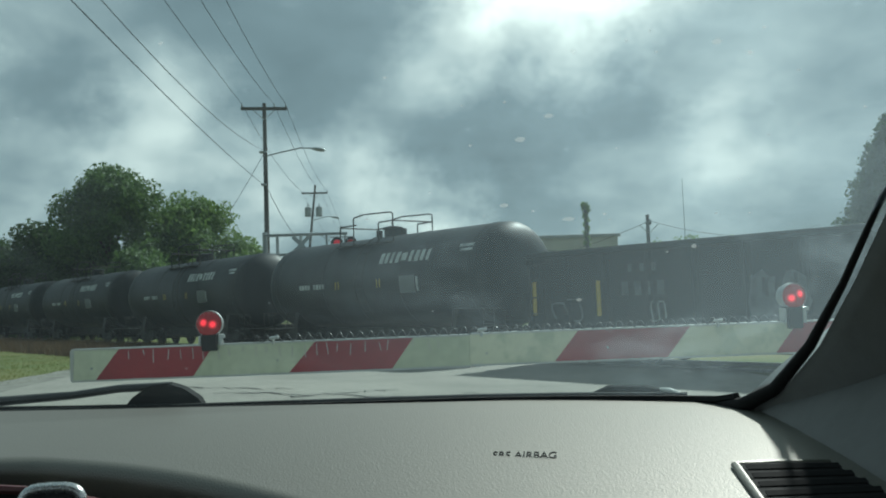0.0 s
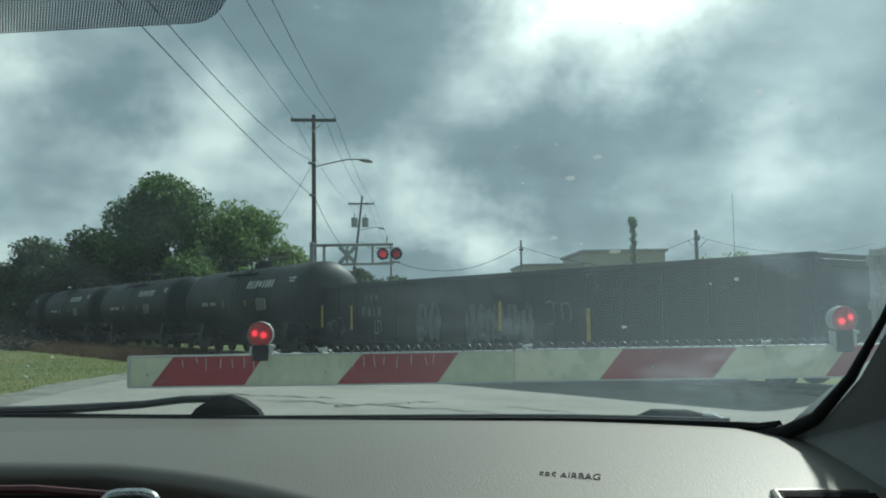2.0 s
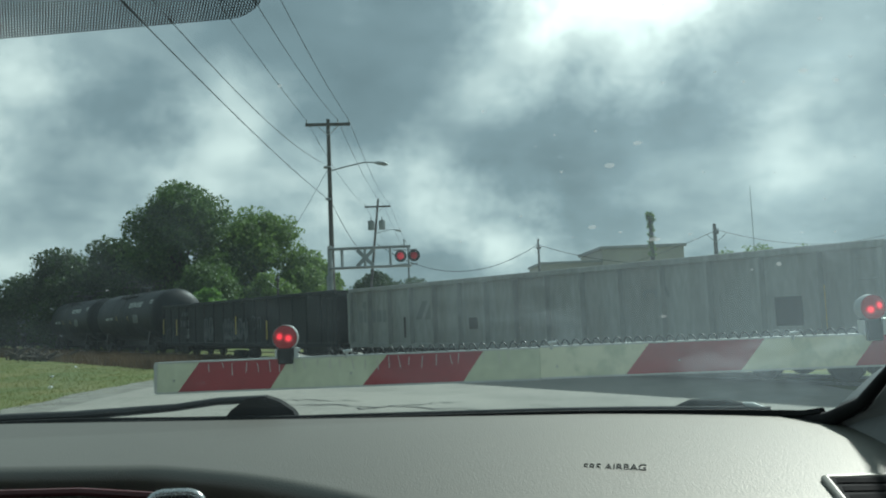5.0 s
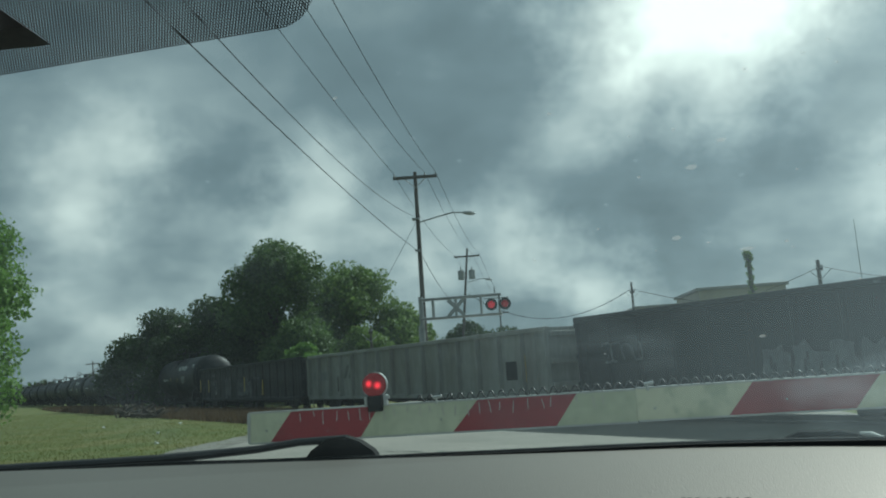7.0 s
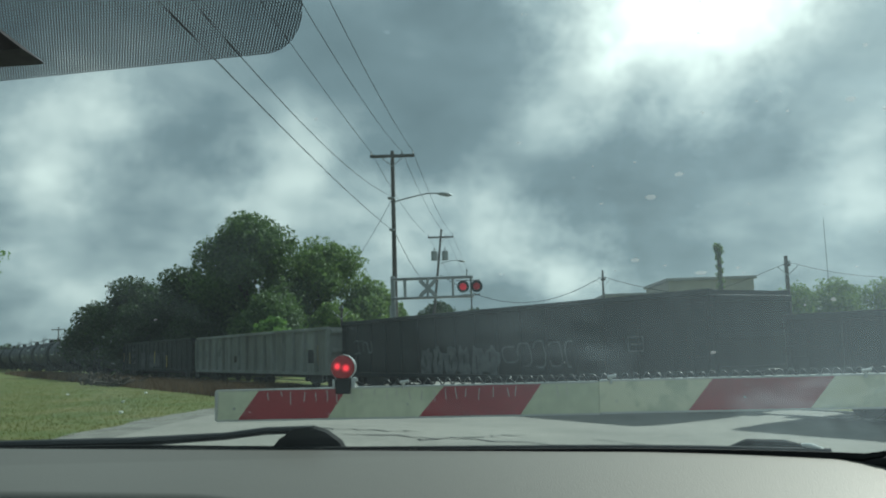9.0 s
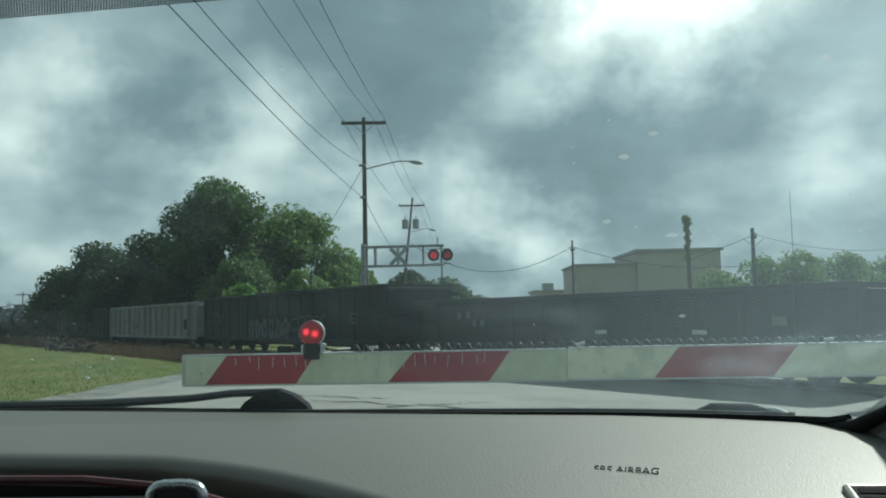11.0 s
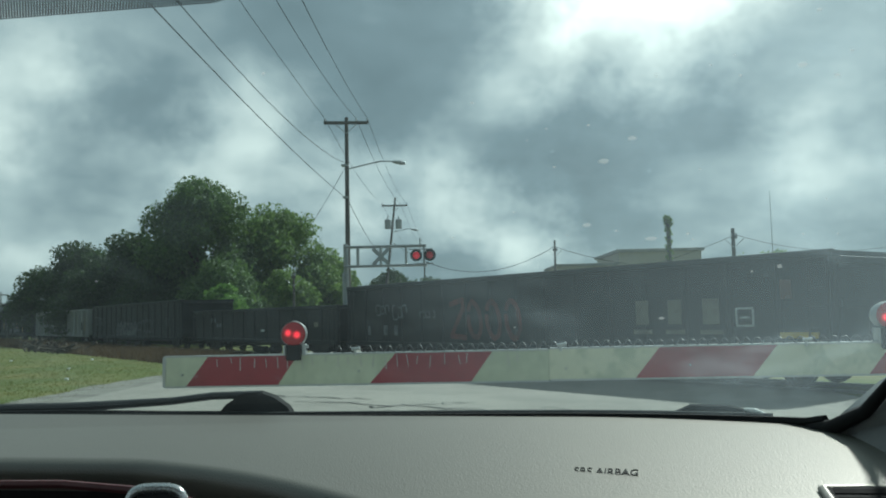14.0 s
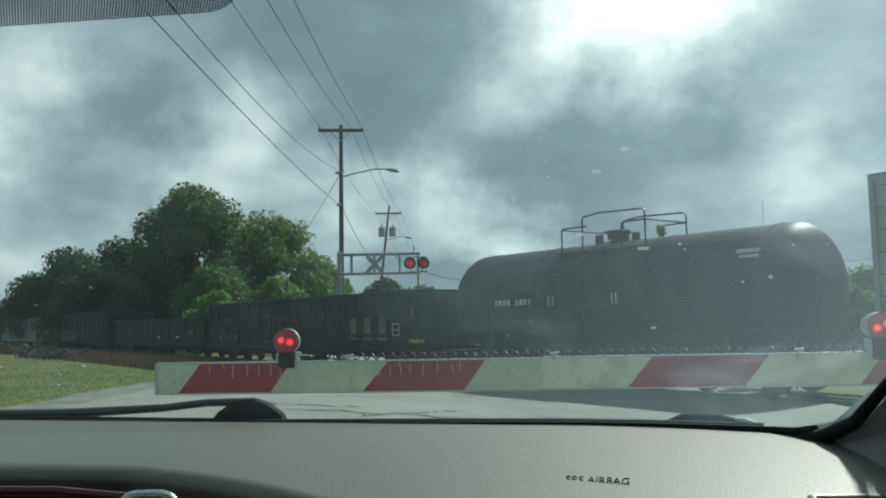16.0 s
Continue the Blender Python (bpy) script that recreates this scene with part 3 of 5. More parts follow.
def tank_car(label, logo="bars", tau=0.0, length=12.4, paint=TANK_PAINT, shift=0.0):
    car = thing("tank_car")
    tagged(car, label, "tank car", group="train of freight cars")
    R, zc, half = (1.54, 2.71, length / 2) if logo == "name" else (1.51, 2.66, length / 2)
    prof = []
    for i in range(13):
        a = pi / 2 * i / 12
        prof.append((-half + 0.72 * (1 - cos(a)), max(0.02, R * sin(a) ** 0.82)))
    prof = prof + [(-a, r) for a, r in reversed(prof)]
    bm = lathe(bmesh.new(), prof, 56, "X")
    bmesh.ops.translate(bm, verts=bm.verts[:], vec=(0, 0, zc))
    part("tank", bm, paint, car, smooth=True)
    for x in (-half + 1.0, -half * 0.34, half * 0.34, half - 1.0):
        bm = lathe(bmesh.new(), [(x - 0.03, R + 0.002), (x - 0.03, R + 0.012), (x + 0.03, R + 0.012), (x + 0.03, R + 0.002)], 56, "X")
        bmesh.ops.translate(bm, verts=bm.verts[:], vec=(0, 0, zc))
        part("tank_band", bm, paint, car)
    part("centre_sill", a_box(-half - 0.1, half + 0.1, -0.22, 0.22, 0.78, 1.18), STEEL, car)
    for x in (-half + 1.9, half - 1.9):
        bm = box(bmesh.new(), x - 0.25, x + 0.25, -1.35, 1.35, 0.95, 1.2)
        plate(bm, [(x - 0.12, -1.3, 1.2), (x - 0.12, 1.3, 1.2), (x - 0.12, 1.2, 1.75), (x - 0.12, 0.6, 1.3), (x - 0.12, -0.6, 1.3), (x - 0.12, -1.2, 1.75)], 0.24, (1, 0, 0))
        part("saddle", bm, STEEL, car)
        bogie(car, x)
    couplers(car, half + 0.05)
    # top works: manway, valves and the guard rails of the platform
    part("manway", lathe(bmesh.new(), [(zc + R - 0.05, 0.30), (zc + R + 0.22, 0.30), (zc + R + 0.24, 0.36), (zc + R + 0.30, 0.36), (zc + R + 0.34, 0.2)], 24, "Z"), paint, car)
    for x, h in ((0.62, 0.24), (-0.7, 0.2)):
        bm = a_rod((x, 0.1, zc + R - 0.08), (x, 0.1, zc + R + h), 0.11, sides=14)
        rod(bm, (x - 0.1, 0.1, zc + R + h - 0.05), (x + 0.1, 0.1, zc + R + h - 0.05), 0.05)
        part("valve", bm, STEEL, car)
    top = zc + R
    before = set(car.children)
    part("platform", a_box(-1.1, 1.9, 0.55, 1.05, top - 0.30, top - 0.26), STEEL, car)
    part("platform", a_box(-1.1, 1.9, -1.05, -0.55, top - 0.30, top - 0.26), STEEL, car)
    r = 0.026
    for side in (1, -1):
        y = side * 0.85
        part("guard_rail", a_tube([(1.9, y, top - 0.3), (1.9, y, top + 0.40), (1.85, y, top + 0.44), (0.95, y, top + 0.44)], r), STEEL, car)
        part("guard_rail", a_tube([(1.1, y, top - 0.3), (1.1, y, top + 0.62), (1.04, y, top + 0.70), (0.5, y, top + 0.76), (-1.0, y, top + 0.70), (-1.08, y, top + 0.64), (-1.08, y, top - 0.3)], r), STEEL, car)
        part("guard_rail", a_tube([(-0.3, y, top - 0.3), (-0.3, y, top + 0.38), (-0.36, y, top + 0.42), (-1.06, y, top + 0.42)], r), STEEL, car)
    for x in (1.9, -1.08):
        part("guard_rail", a_tube([(x, -0.85, top + 0.42), (x, 0.85, top + 0.42)], r), STEEL, car)
    for ob in set(car.children) - before:
        ob.matrix_basis = Matrix.Translation((shift, 0, 0))
    # side ladder up the curve of the tank, and end handrails
    for k in (-0.22, 0.22):
        pts = [(k - 0.2, (R + 0.13) * cos(a), zc + (R + 0.13) * sin(a)) for a in [radians(d) for d in range(-50, 66, 8)]]
        part("ladder_stile", a_tube(pts, 0.018), STEEL, car)
    for d in range(-50, 66, 14):
        a = radians(d)
        part("rung", a_rod((-0.42, (R + 0.13) * cos(a), zc + (R + 0.13) * sin(a)), (0.02, (R + 0.13) * cos(a), zc + (R + 0.13) * sin(a)), 0.014, sides=6), STEEL, car)
    for s in (-1, 1):
        part("end_handrail", a_tube([(s * (half - 1.7), 1.5, 1.2), (s * (half - 1.7), 1.5, 1.75), (s * (half + 0.1), 1.45, 1.75), (s * (half + 0.25), 1.35, 1.65), (s * (half + 0.25), 1.35, 1.0)], 0.02), STEEL, car)
        ladder(car, s * (half - 0.35), 1.3, 0.55, 1.75, steps=4)
        part("end_platform", a_box(*sorted((s * (half - 0.9), s * (half + 0.3))), -1.4, 1.4, 1.12, 1.16), STEEL, car)

    def on_side(x0, x1, a0, a1, material, name, lift=0.012):
        """A patch of paint or tape that follows the curve of the tank."""
        bm = bmesh.new()
        rows = []
        for i in range(5):
            a = radians(a0 + (a1 - a0) * i / 4)
            rows.append([bm.verts.new((x, (R + lift) * cos(a), zc + (R + lift) * sin(a))) for x in (x0, x1)])
        for u, v in zip(rows, rows[1:]):
            bm.faces.new((u[0], v[0], v[1], u[1]))
        return part(name, bm, material, car)

    if logo == "name":
        # a maker's name as plain shapes in white
        x = -1.05
        for i, (w, h0, h1) in enumerate(((0.22, 18, 36), (0.22, 18, 36), (0.22, 18, 36), (0.22, 18, 36), (0.34, 20, 34), (0.22, 18, 36), (0.22, 18, 36), (0.22, 18, 36), (0.22, 18, 36))):
            on_side(x - w * 0.82 + 0.02 * (i % 3), x, h0 + 2, h1 - 2, WHITE_INK, "name_mark")
            x -= w + 0.05
        on_side(-2.9, -2.15, -16, 4, GREY_CAR, "placard")
        part("data_mark", bmesh_panel(R, zc, -3.05, -2.95, -14, 2), WHITE_INK, car)
    for i, w in enumerate((0.13, 0.13, 0.13, 0.13)):
        on_side(3.55 - i * 0.18 - w, 3.55 - i * 0.18, -6, 0, WHITE_INK, "reporting_mark")
    for i in range(4):
        on_side(2.65 - i * 0.18 - 0.13, 2.65 - i * 0.18, -6, 0, WHITE_INK, "reporting_mark")
    for x in (1.3, -1.0, 1.14, -1.14):
        on_side(x - 0.05, x, -8, 2, YELLOW if logo == "name" else WHITE_INK, "tape_mark")
    on_side(-half + 0.9, -half + 1.5, 32, 36, WHITE_INK, "stencil_mark")
    on_side(-half + 0.9, -half + 1.4, 27, 30, WHITE_INK, "stencil_mark")
    RUN.append((car, tau))
    return car


def bmesh_panel(R, zc, x0, x1, a0, a1, lift=0.014):
    bm = bmesh.new()
    rows = []
    for i in range(4):
        a = radians(a0 + (a1 - a0) * i / 3)
        rows.append([bm.verts.new((x, (R + lift) * cos(a), zc + (R + lift) * sin(a))) for x in (x0, x1)])
    for u, v in zip(rows, rows[1:]):
        bm.faces.new((u[0], v[0], v[1], u[1]))
    return bm


def gondola(label, tau, length, top, paint, ribs, base=1.10, rib_proud=0.045):
    """Open freight wagon with ribbed sides. tau: its centre."""
    car = thing("gondola_wagon")
    tagged(car, label, "gondola wagon", group="train of freight cars")
    half, W = length / 2, 1.48
    for s in (1, -1):
        part("side_panel", a_box(-half, half, *sorted((s * (W - 0.03), s * W)), base, top), paint, car)
        part("top_chord", a_box(-half, half, *sorted((s * (W - 0.06), s * (W + 0.10))), top - 0.02, top + 0.13, bevel=0.02), paint, car)
        part("side_sill", a_box(-half, half, *sorted((s * (W - 0.05), s * (W + 0.10))), base - 0.14, base + 0.02, bevel=0.015), paint, car)
    for i in range(ribs + 1):
        x = -half + 0.06 + (length - 0.12) * i / ribs
        for s in (1, -1):
            bm = bmesh.new()
            plate(bm, [(x - 0.09, s * W, base), (x + 0.09, s * W, base), (x + 0.05, s * (W + rib_proud), base), (x - 0.05, s * (W + rib_proud), base)], top - base - 0.02, (0, 0, 1))
            part("rib", bm, paint, car)
    for s in (1, -1):
        bm = box(bmesh.new(), *sorted((s * (half - 0.04), s * half)), -W, W, base, top + 0.1)
        for z in (base + 0.2, (base + top) / 2, top - 0.1):
            box(bm, *sorted((s * half, s * (half + 0.12))), -W, W, z - 0.08, z + 0.08, bevel=0.02)
        part("end_panel", bm, paint, car)
        ladder(car, s * (half - 0.35), W + 0.02, base - 0.45, top - 0.1, steps=6, material=paint)
        bogie(car, s * (half - 2.2))
    part("floor", a_box(-half + 0.05, half - 0.05, -W + 0.04, W - 0.04, base - 0.02, base + 0.08), STEEL, car)
    bm = bmesh.new()
    plate(bm, [(-half, -0.3, base - 0.1), (half, -0.3, base - 0.1), (half * 0.75, -0.3, base - 0.35), (-half * 0.75, -0.3, base - 0.35)], 0.6, (0, 1, 0))
    part("centre_sill", bm, STEEL, car)
    bm = a_rod((0.6, 0.6, 0.55), (1.7, 0.6, 0.55), 0.17, sides=16)
    rod(bm, (-0.9, 0.7, 0.6), (-0.3, 0.7, 0.6), 0.22, sides=16)
    rod(bm, (-half + 3, 0.5, 0.62), (half - 3, 0.5, 0.62), 0.025)
    part("brake_gear", bm, STEEL, car)
    couplers(car, half)
    RUN.append((car, tau))
    return car


def text_part(parent, body, size, material, at, name="painted_text", thick=0.004, shear=0.0):
    cu = bpy.data.curves.new(name, "FONT")
    cu.body, cu.size, cu.extrude, cu.align_x, cu.shear = body, size, thick, "CENTER", shear
    tmp = bpy.data.objects.new(name, cu)
    scene.collection.objects.link(tmp)
    deps = bpy.context.evaluated_depsgraph_get()
    me = bpy.data.meshes.new_from_object(tmp.evaluated_get(deps))
    bpy.data.objects.remove(tmp)
    me.materials.clear()
    me.materials.append(material)
    ob = new(name, me)
    ob.parent = parent
    ob.matrix_basis = at
    return ob


def build_train():
    rnd = random.Random(11)
    pitch = 14.0
    for i in range(13):
        tank_car("glossy black tank car with white name and yellow tape" if i < 4 else "black tank car far along the line", "name" if i < 5 else "plain",
                 tau=130.5 + pitch * i)
    # black wagon with tags
    a = gondola("black open wagon with white tags and yellow strips", 113.3, 19.4, 3.02, BLACK_PAINT, 16)
    y = 1.532
    for x, z0 in ((9.48, 1.55), (7.43, 1.5), (-0.4, 1.5), (-3.7, 1.25)):
        part("tape_mark", a_box(x - 0.06, x + 0.06, y, y + 0.012, z0, z0 + 0.85), YELLOW, a)
    bars(a, 6.75, y, 1.97, (0.18, 0.18, 0.07, 0.18), 0.32, 0.18, SPRAY_WHITE)
    bars(a, 6.55, y, 2.52, (0.12, 0.12, 0.12), 0.18, 0.2, SPRAY_WHITE)
    scribble(a, rnd, 5.95, y, 1.05, 0.35, 1.1, WHITE_INK, strokes=2, r=0.015)
    block_letters(a, rnd, 3.6, y, 1.15, 1.3, 1.2, 2, SPRAY_WHITE)
    block_letters(a, rnd, 1.2, y, 1.15, 3.0, 1.1, 5, SPRAY_WHITE)
    scribble(a, rnd, -1.2, y, 1.2, 0.5, 1.1, SPRAY_WHITE, strokes=2, r=0.02)
    scribble(a, rnd, -2.2, y, 1.5, 0.9, 1.0, SPRAY_WHITE, strokes=3, r=0.025)
    scribble(a, rnd, 8.9, y, 1.2, 0.9, 0.9, SPRAY_WHITE, strokes=2, r=0.02)
    # pale grey wagon with worn ribs
    w = gondola("dirty pale grey open wagon with ribbed sides", 92.8, 19.5, 2.98, WHITE_CAR, 15, rib_proud=0.15)
    y = 1.487
    bars(w, 9.2, y, 1.85, (0.28, 0.28, 0.0, 0.28, 0.28, 0.28), 0.42, 0.1, GREY_CAR)
    bars(w, 8.9, y, 2.35, (0.22, 0.22), 0.25, 0.1, GREY_CAR)
    for k in range(2):
        plate_bm = plate(bmesh.new(), [(5.3 - k * 0.5, y, 1.9), (5.6 - k * 0.5, y, 1.9), (5.2 - k * 0.5, y, 2.5), (4.9 - k * 0.5, y, 2.5)], 0.006, (0, 1, 0))
        part("emblem", plate_bm, GREY_CAR, w)
    part("data_panel", a_box(2.4, 2.8, y, y + 0.01, 1.55, 1.9), STEEL, w)
    part("data_panel", a_box(-8.0, -7.4, y, y + 0.01, 1.5, 2.1), BLACK_PAINT, w)
    scribble(w, rnd, -4.0, y + 0.01, 1.9, 0.7, 0.7, GREY_CAR, strokes=2, r=0.035)
    part("tape_mark", a_box(-8.5, -8.38, y, y + 0.012, 1.4, 2.3), YELLOW, w)
    part("tape_mark", a_box(6.2, 6.3, y, y + 0.012, 1.3, 2.0), STEEL, w)
    # dark wagon with a long row of bubble letters
    y = 1.532
    b = gondola("black open wagon with faded bubble graffiti", 71.9, 19.6, 3.12, BLACK_PAINT, 16)
    block_letters(b, rnd, 3.4, y, 1.0, 4.8, 1.05, 6, SPRAY_WHITE)
    scribble(b, rnd, 8.7, y, 1.7, 1.6, 0.9, SPRAY_WHITE, strokes=4, r=0.03)
    scribble(b, rnd, -1.6, y, 1.1, 3.6, 1.3, SPRAY_WHITE, strokes=5, r=0.03)
    bm = bmesh.new()
    for dims in ((-7.6, -7.05, y, y + 0.01, 1.78, 1.81), (-7.6, -7.05, y, y + 0.01, 2.15, 2.18), (-7.6, -7.57, y, y + 0.01, 1.78, 2.18), (-7.08, -7.05, y, y + 0.01, 1.78, 2.18), (-7.5, -7.15, y, y + 0.01, 1.96, 1.98)):
        box(bm, *dims)
    part("data_panel", bm, SPRAY_WHITE, b)
    # low-sided wagon
    c = gondola("low-sided dark brown open wagon", 52.2, 16.0, 2.40, BROWN_CAR, 12)
    for x, m in ((-3.95, WHITE_INK), (-0.8, WHITE_INK)):
        part("tape_mark", a_box(x - 0.4, x, y, y + 0.012, 1.45, 1.55), m, c)
    part("data_panel", a_box(-6.4, -6.05, y, y + 0.01, 1.65, 1.85), LETTER_TAN, c)
    bars(c, 5.4, y, 1.9, (0.2, 0.2), 0.22, 0.3, SPRAY_WHITE)
    bars(c, 4.6, y, 1.65, (0.2, 0.2), 0.2, 0.2, SPRAY_WHITE)
    # wagon with red graffiti and block lettering
    d = gondola("black open wagon with red graffiti and tan lettering", 33.7, 19.4, 3.05, BLACK_PAINT, 16)
    scribble(d, rnd, 7.6, y, 1.9, 0.9, 0.7, SPRAY_WHITE, strokes=3, r=0.03)
    scribble(d, rnd, 6.5, y, 1.7, 0.9, 0.9, SPRAY_WHITE, strokes=3, r=0.03)
    scribble(d, rnd, 4.8, y, 1.8, 0.9, 0.5, SPRAY_WHITE, strokes=3, r=0.025)
    bars(d, 8.2, y, 1.35, (0.2, 0.0, 0.25, 0.2), 0.35, 0.45, SPRAY_WHITE)
    # sprayed red shapes: a slanted zigzag and three tall rings
    for k, cx in enumerate((2.75, 1.85, 0.95, 0.05)):
        bm = bmesh.new()
        if k == 0:
            pts = [(0.35, 2.35), (-0.3, 2.5), (-0.32, 2.2), (0.3, 1.35), (-0.45, 1.3)]
        else:
            pts = [(0.30 * cos(0.6 + 5.9 * i / 14) + 0.08 * sin(0.6 + 5.9 * i / 14), 1.85 + 0.52 * sin(0.6 + 5.9 * i / 14) * (1 + 0.1 * rnd.random())) for i in range(15)]
        for (xa, za), (xb, zb) in zip(pts, pts[1:]):
            v = Vector((xb - xa, 0, zb - za)).normalized()
            n, e = Vector((-v.z, 0, v.x)) * 0.085, v * 0.04
            bm.faces.new([bm.verts.new(Vector((cx + px, y + 0.008, pz)) + o) for px, pz, o in ((xa, za, n - e), (xb, zb, n + e), (xb, zb, -n + e), (xa, za, -n - e))])
        part("graffiti", bm, SPRAY_RED, d)
    x = -4.5
    for wdt in (0.55, 0.55, 0.6):
        bm = box(bmesh.new(), x - wdt, x, y, y + 0.012, 1.45, 1.55)
        part("underline", bm, LETTER_TAN, d)
        bm = plate(bmesh.new(), [(x - wdt + 0.08, y, 1.68), (x - 0.08, y, 1.68), (x - 0.08, y, 2.26), (x - wdt + 0.08, y, 2.26)], 0.012, (0, 1, 0))
        part("emblem", bm, LETTER_TAN, d)
        x -= 0.98
    bm = bmesh.new()
    for dims in ((-7.85, -7.4, 1.62, 1.66), (-7.85, -7.4, 2.0, 2.04), (-7.85, -7.81, 1.62, 2.04), (-7.44, -7.4, 1.62, 2.04), (-7.75, -7.5, 1.8, 1.84)):
        box(bm, dims[0], dims[1], y, y + 0.012, dims[2], dims[3])
    part("data_panel", bm, WHITE_INK, d)
    part("tape_mark", a_box(-9.3, -8.45, y, y + 0.012, 1.38, 1.50), YELLOW, d)
    part("data_panel", a_box(-8.75, -8.5, y, y + 0.012, 2.2, 2.6), mat("rust_patch", (0.10, 0.05, 0.035), 0.8), d)
    # black tank car, and the tall box car behind it
    tank_car("plain black tank car with railed top platform", "plain", tau=17.2, length=12.0, shift=-0.55)
    e = thing("box_car")
    tagged(e, "tall grey box car with ribbed sides", "box car", group="train of freight cars")
    part("body", a_box(-7.6, 7.6, -1.5, 1.5, 1.0, 4.75, bevel=0.04), GREY_CAR, e)
    for i in range(17):
        xx = -7.5 + i * 15 / 16
        part("rib", a_box(xx - 0.05, xx + 0.05, 1.5, 1.55, 1.05, 4.6), GREY_CAR, e)
    part("side_door", a_box(-1.5, 1.5, 1.5, 1.6, 1.1, 4.5, bevel=0.02), GREY_CAR, e)
    part("roof", plate(bmesh.new(), [(-7.6, -1.55, 4.75), (-7.6, 1.55, 4.75), (-7.6, 0, 4.92)], 15.2, (1, 0, 0)), GALV, e)
    for s in (-1, 1):
        bogie(e, s * 5.4)
        ladder(e, s * 7.2, 1.52, 0.6, 4.6, steps=10)
    part("centre_sill", a_box(-7.6, 7.6, -0.3, 0.3, 0.75, 1.0), STEEL, e)
    couplers(e, 7.6)
    RUN.append((e, 9.6 - 7.6))


build_train()
for wagon, _ in RUN:
    lower_body(wagon)

# ---- crossing gate ----


def gate_y(x):
    return 3.59 - 0.09 * x


def build_gate():
    g = thing("crossing_gate")
    tagged(g, "lowered red and white striped crossing gate arm with red lamps", "crossing gate")
    z0, h = 1.160, 0.127

    def board(x0b, x0t, x1b, x1t, material, proud=0.0, thick=0.03, zz=z0, hh=h):
        bm = bmesh.new()
        pts = [(x0b, gate_y(x0b) - proud, zz), (x1b, gate_y(x1b) - proud, zz), (x1t, gate_y(x1t) - proud, zz + hh), (x0t, gate_y(x0t) - proud, zz + hh)]
        return plate(bm, pts, thick, (0.09, 1, 0))

    edges = [(-1.22, -1.215), (-1.125, -1.026), (-0.716, -0.628), (-0.313, -0.201), (0.121, 0.213), (0.449, 0.453)]
    for i, (a, b) in enumerate(zip(edges, edges[1:])):
        part("stripe", board(a[0], a[1], b[0], b[1], GATE_RED if i in (1, 3) else GATE_WHITE), GATE_RED if i in (1, 3) else GATE_WHITE, g)
    edges = [(0.449, 0.453), (0.805, 0.909), (1.281, 1.384), (1.74, 1.84), (2.22, 2.32), (2.7, 2.8), (3.2, 3.3), (3.75, 3.75)]
    for i, (a, b) in enumerate(zip(edges, edges[1:])):
        m = GATE_RED if i % 2 else GATE_CREAM
        part("stripe", board(a[0], a[1], b[0], b[1], m, proud=0.006, zz=z0 + 0.004, hh=h), m, g)
    # metal rims along the top and the bottom
    for zz, hh in ((z0 - 0.006, 0.007), (z0 + h, 0.006)):
        part("rim", board(-1.225, -1.225, 0.45, 0.45, ALUMINIUM, 0.003, 0.04, zz, hh), ALUMINIUM, g)
        part("rim", board(0.455, 0.455, 3.75, 3.75, ALUMINIUM, 0.009, 0.045, zz + 0.004, hh), ALUMINIUM, g)
    part("end_cap", board(-1.23, -1.23, -1.219, -1.214, ALUMINIUM, 0.003, 0.036), ALUMINIUM, g)
    # scuffs where something has rubbed through the sheet
    rnd = random.Random(3)
    for k in range(26):
        x = -0.98 + k * 0.052 + rnd.uniform(-0.012, 0.012)
        if 0.12 < x < 0.2:
            continue
        w, top, ln = 0.0016, z0 + h - 0.006 - rnd.uniform(0, 0.008), rnd.uniform(0.02, 0.055)
        bm = bmesh.new()
        lean = rnd.uniform(-0.006, 0.008)
        pts = [(x - w, gate_y(x) - 0.0015, top), (x + w, gate_y(x) - 0.0015, top), (x + w + lean, gate_y(x) - 0.0015, top - ln), (x - w + lean, gate_y(x) - 0.0015, top - ln)]
        plate(bm, pts, 0.001, (0, 1, 0))
        part("scuff", bm, SCRATCH, g)
    for x, z in ((-1.14, 1.21), (-0.36, 1.215), (0.52, 1.21), (1.03, 1.215), (2.0, 1.22)):
        part("bolt", a_rod((x, gate_y(x) - 0.012, z), (x, gate_y(x) + 0.02, z), 0.004, sides=10), GALV, g)
    # coiled lamp cable lying along the top
    pts = []
    x = -0.46
    while x < 3.2:
        for k in range(10):
            a = 2 * pi * k / 10
            px = x + 0.044 * k / 10
            pts.append((px, gate_y(px) + 0.015 + 0.013 * cos(a), z0 + h + 0.021 + 0.014 * sin(a)))
        x += 0.044
    part("coiled_cable", a_tube(pts, 0.0034, sides=6), BLACK_PLASTIC, g, smooth=True)
    part("cable", a_tube([(-0.60, gate_y(-0.6) + 0.015, z0 + h + 0.03), (-0.55, gate_y(-0.55) + 0.015, z0 + h + 0.012), (-0.46, gate_y(-0.46) + 0.015, z0 + h + 0.017)], 0.004), RUBBER, g)
    for x in (-0.375, 0.50, 1.497, 2.4):
        bm = a_rod((x, gate_y(x) - 0.012, z0 + h - 0.005), (x, gate_y(x) - 0.012, z0 + h + 0.03), 0.006)
        rod(bm, (x - 0.014, gate_y(x) - 0.012, z0 + h + 0.022), (x + 0.022, gate_y(x) - 0.02, z0 + h + 0.026), 0.007)
        part("cable_hook", bm, ALUMINIUM, g)
    # lamps on brackets, each with two bulbs side by side behind a domed lens
    lamps = ((-0.642, 1.379, -0.004), (1.826, 1.402, 0.008))
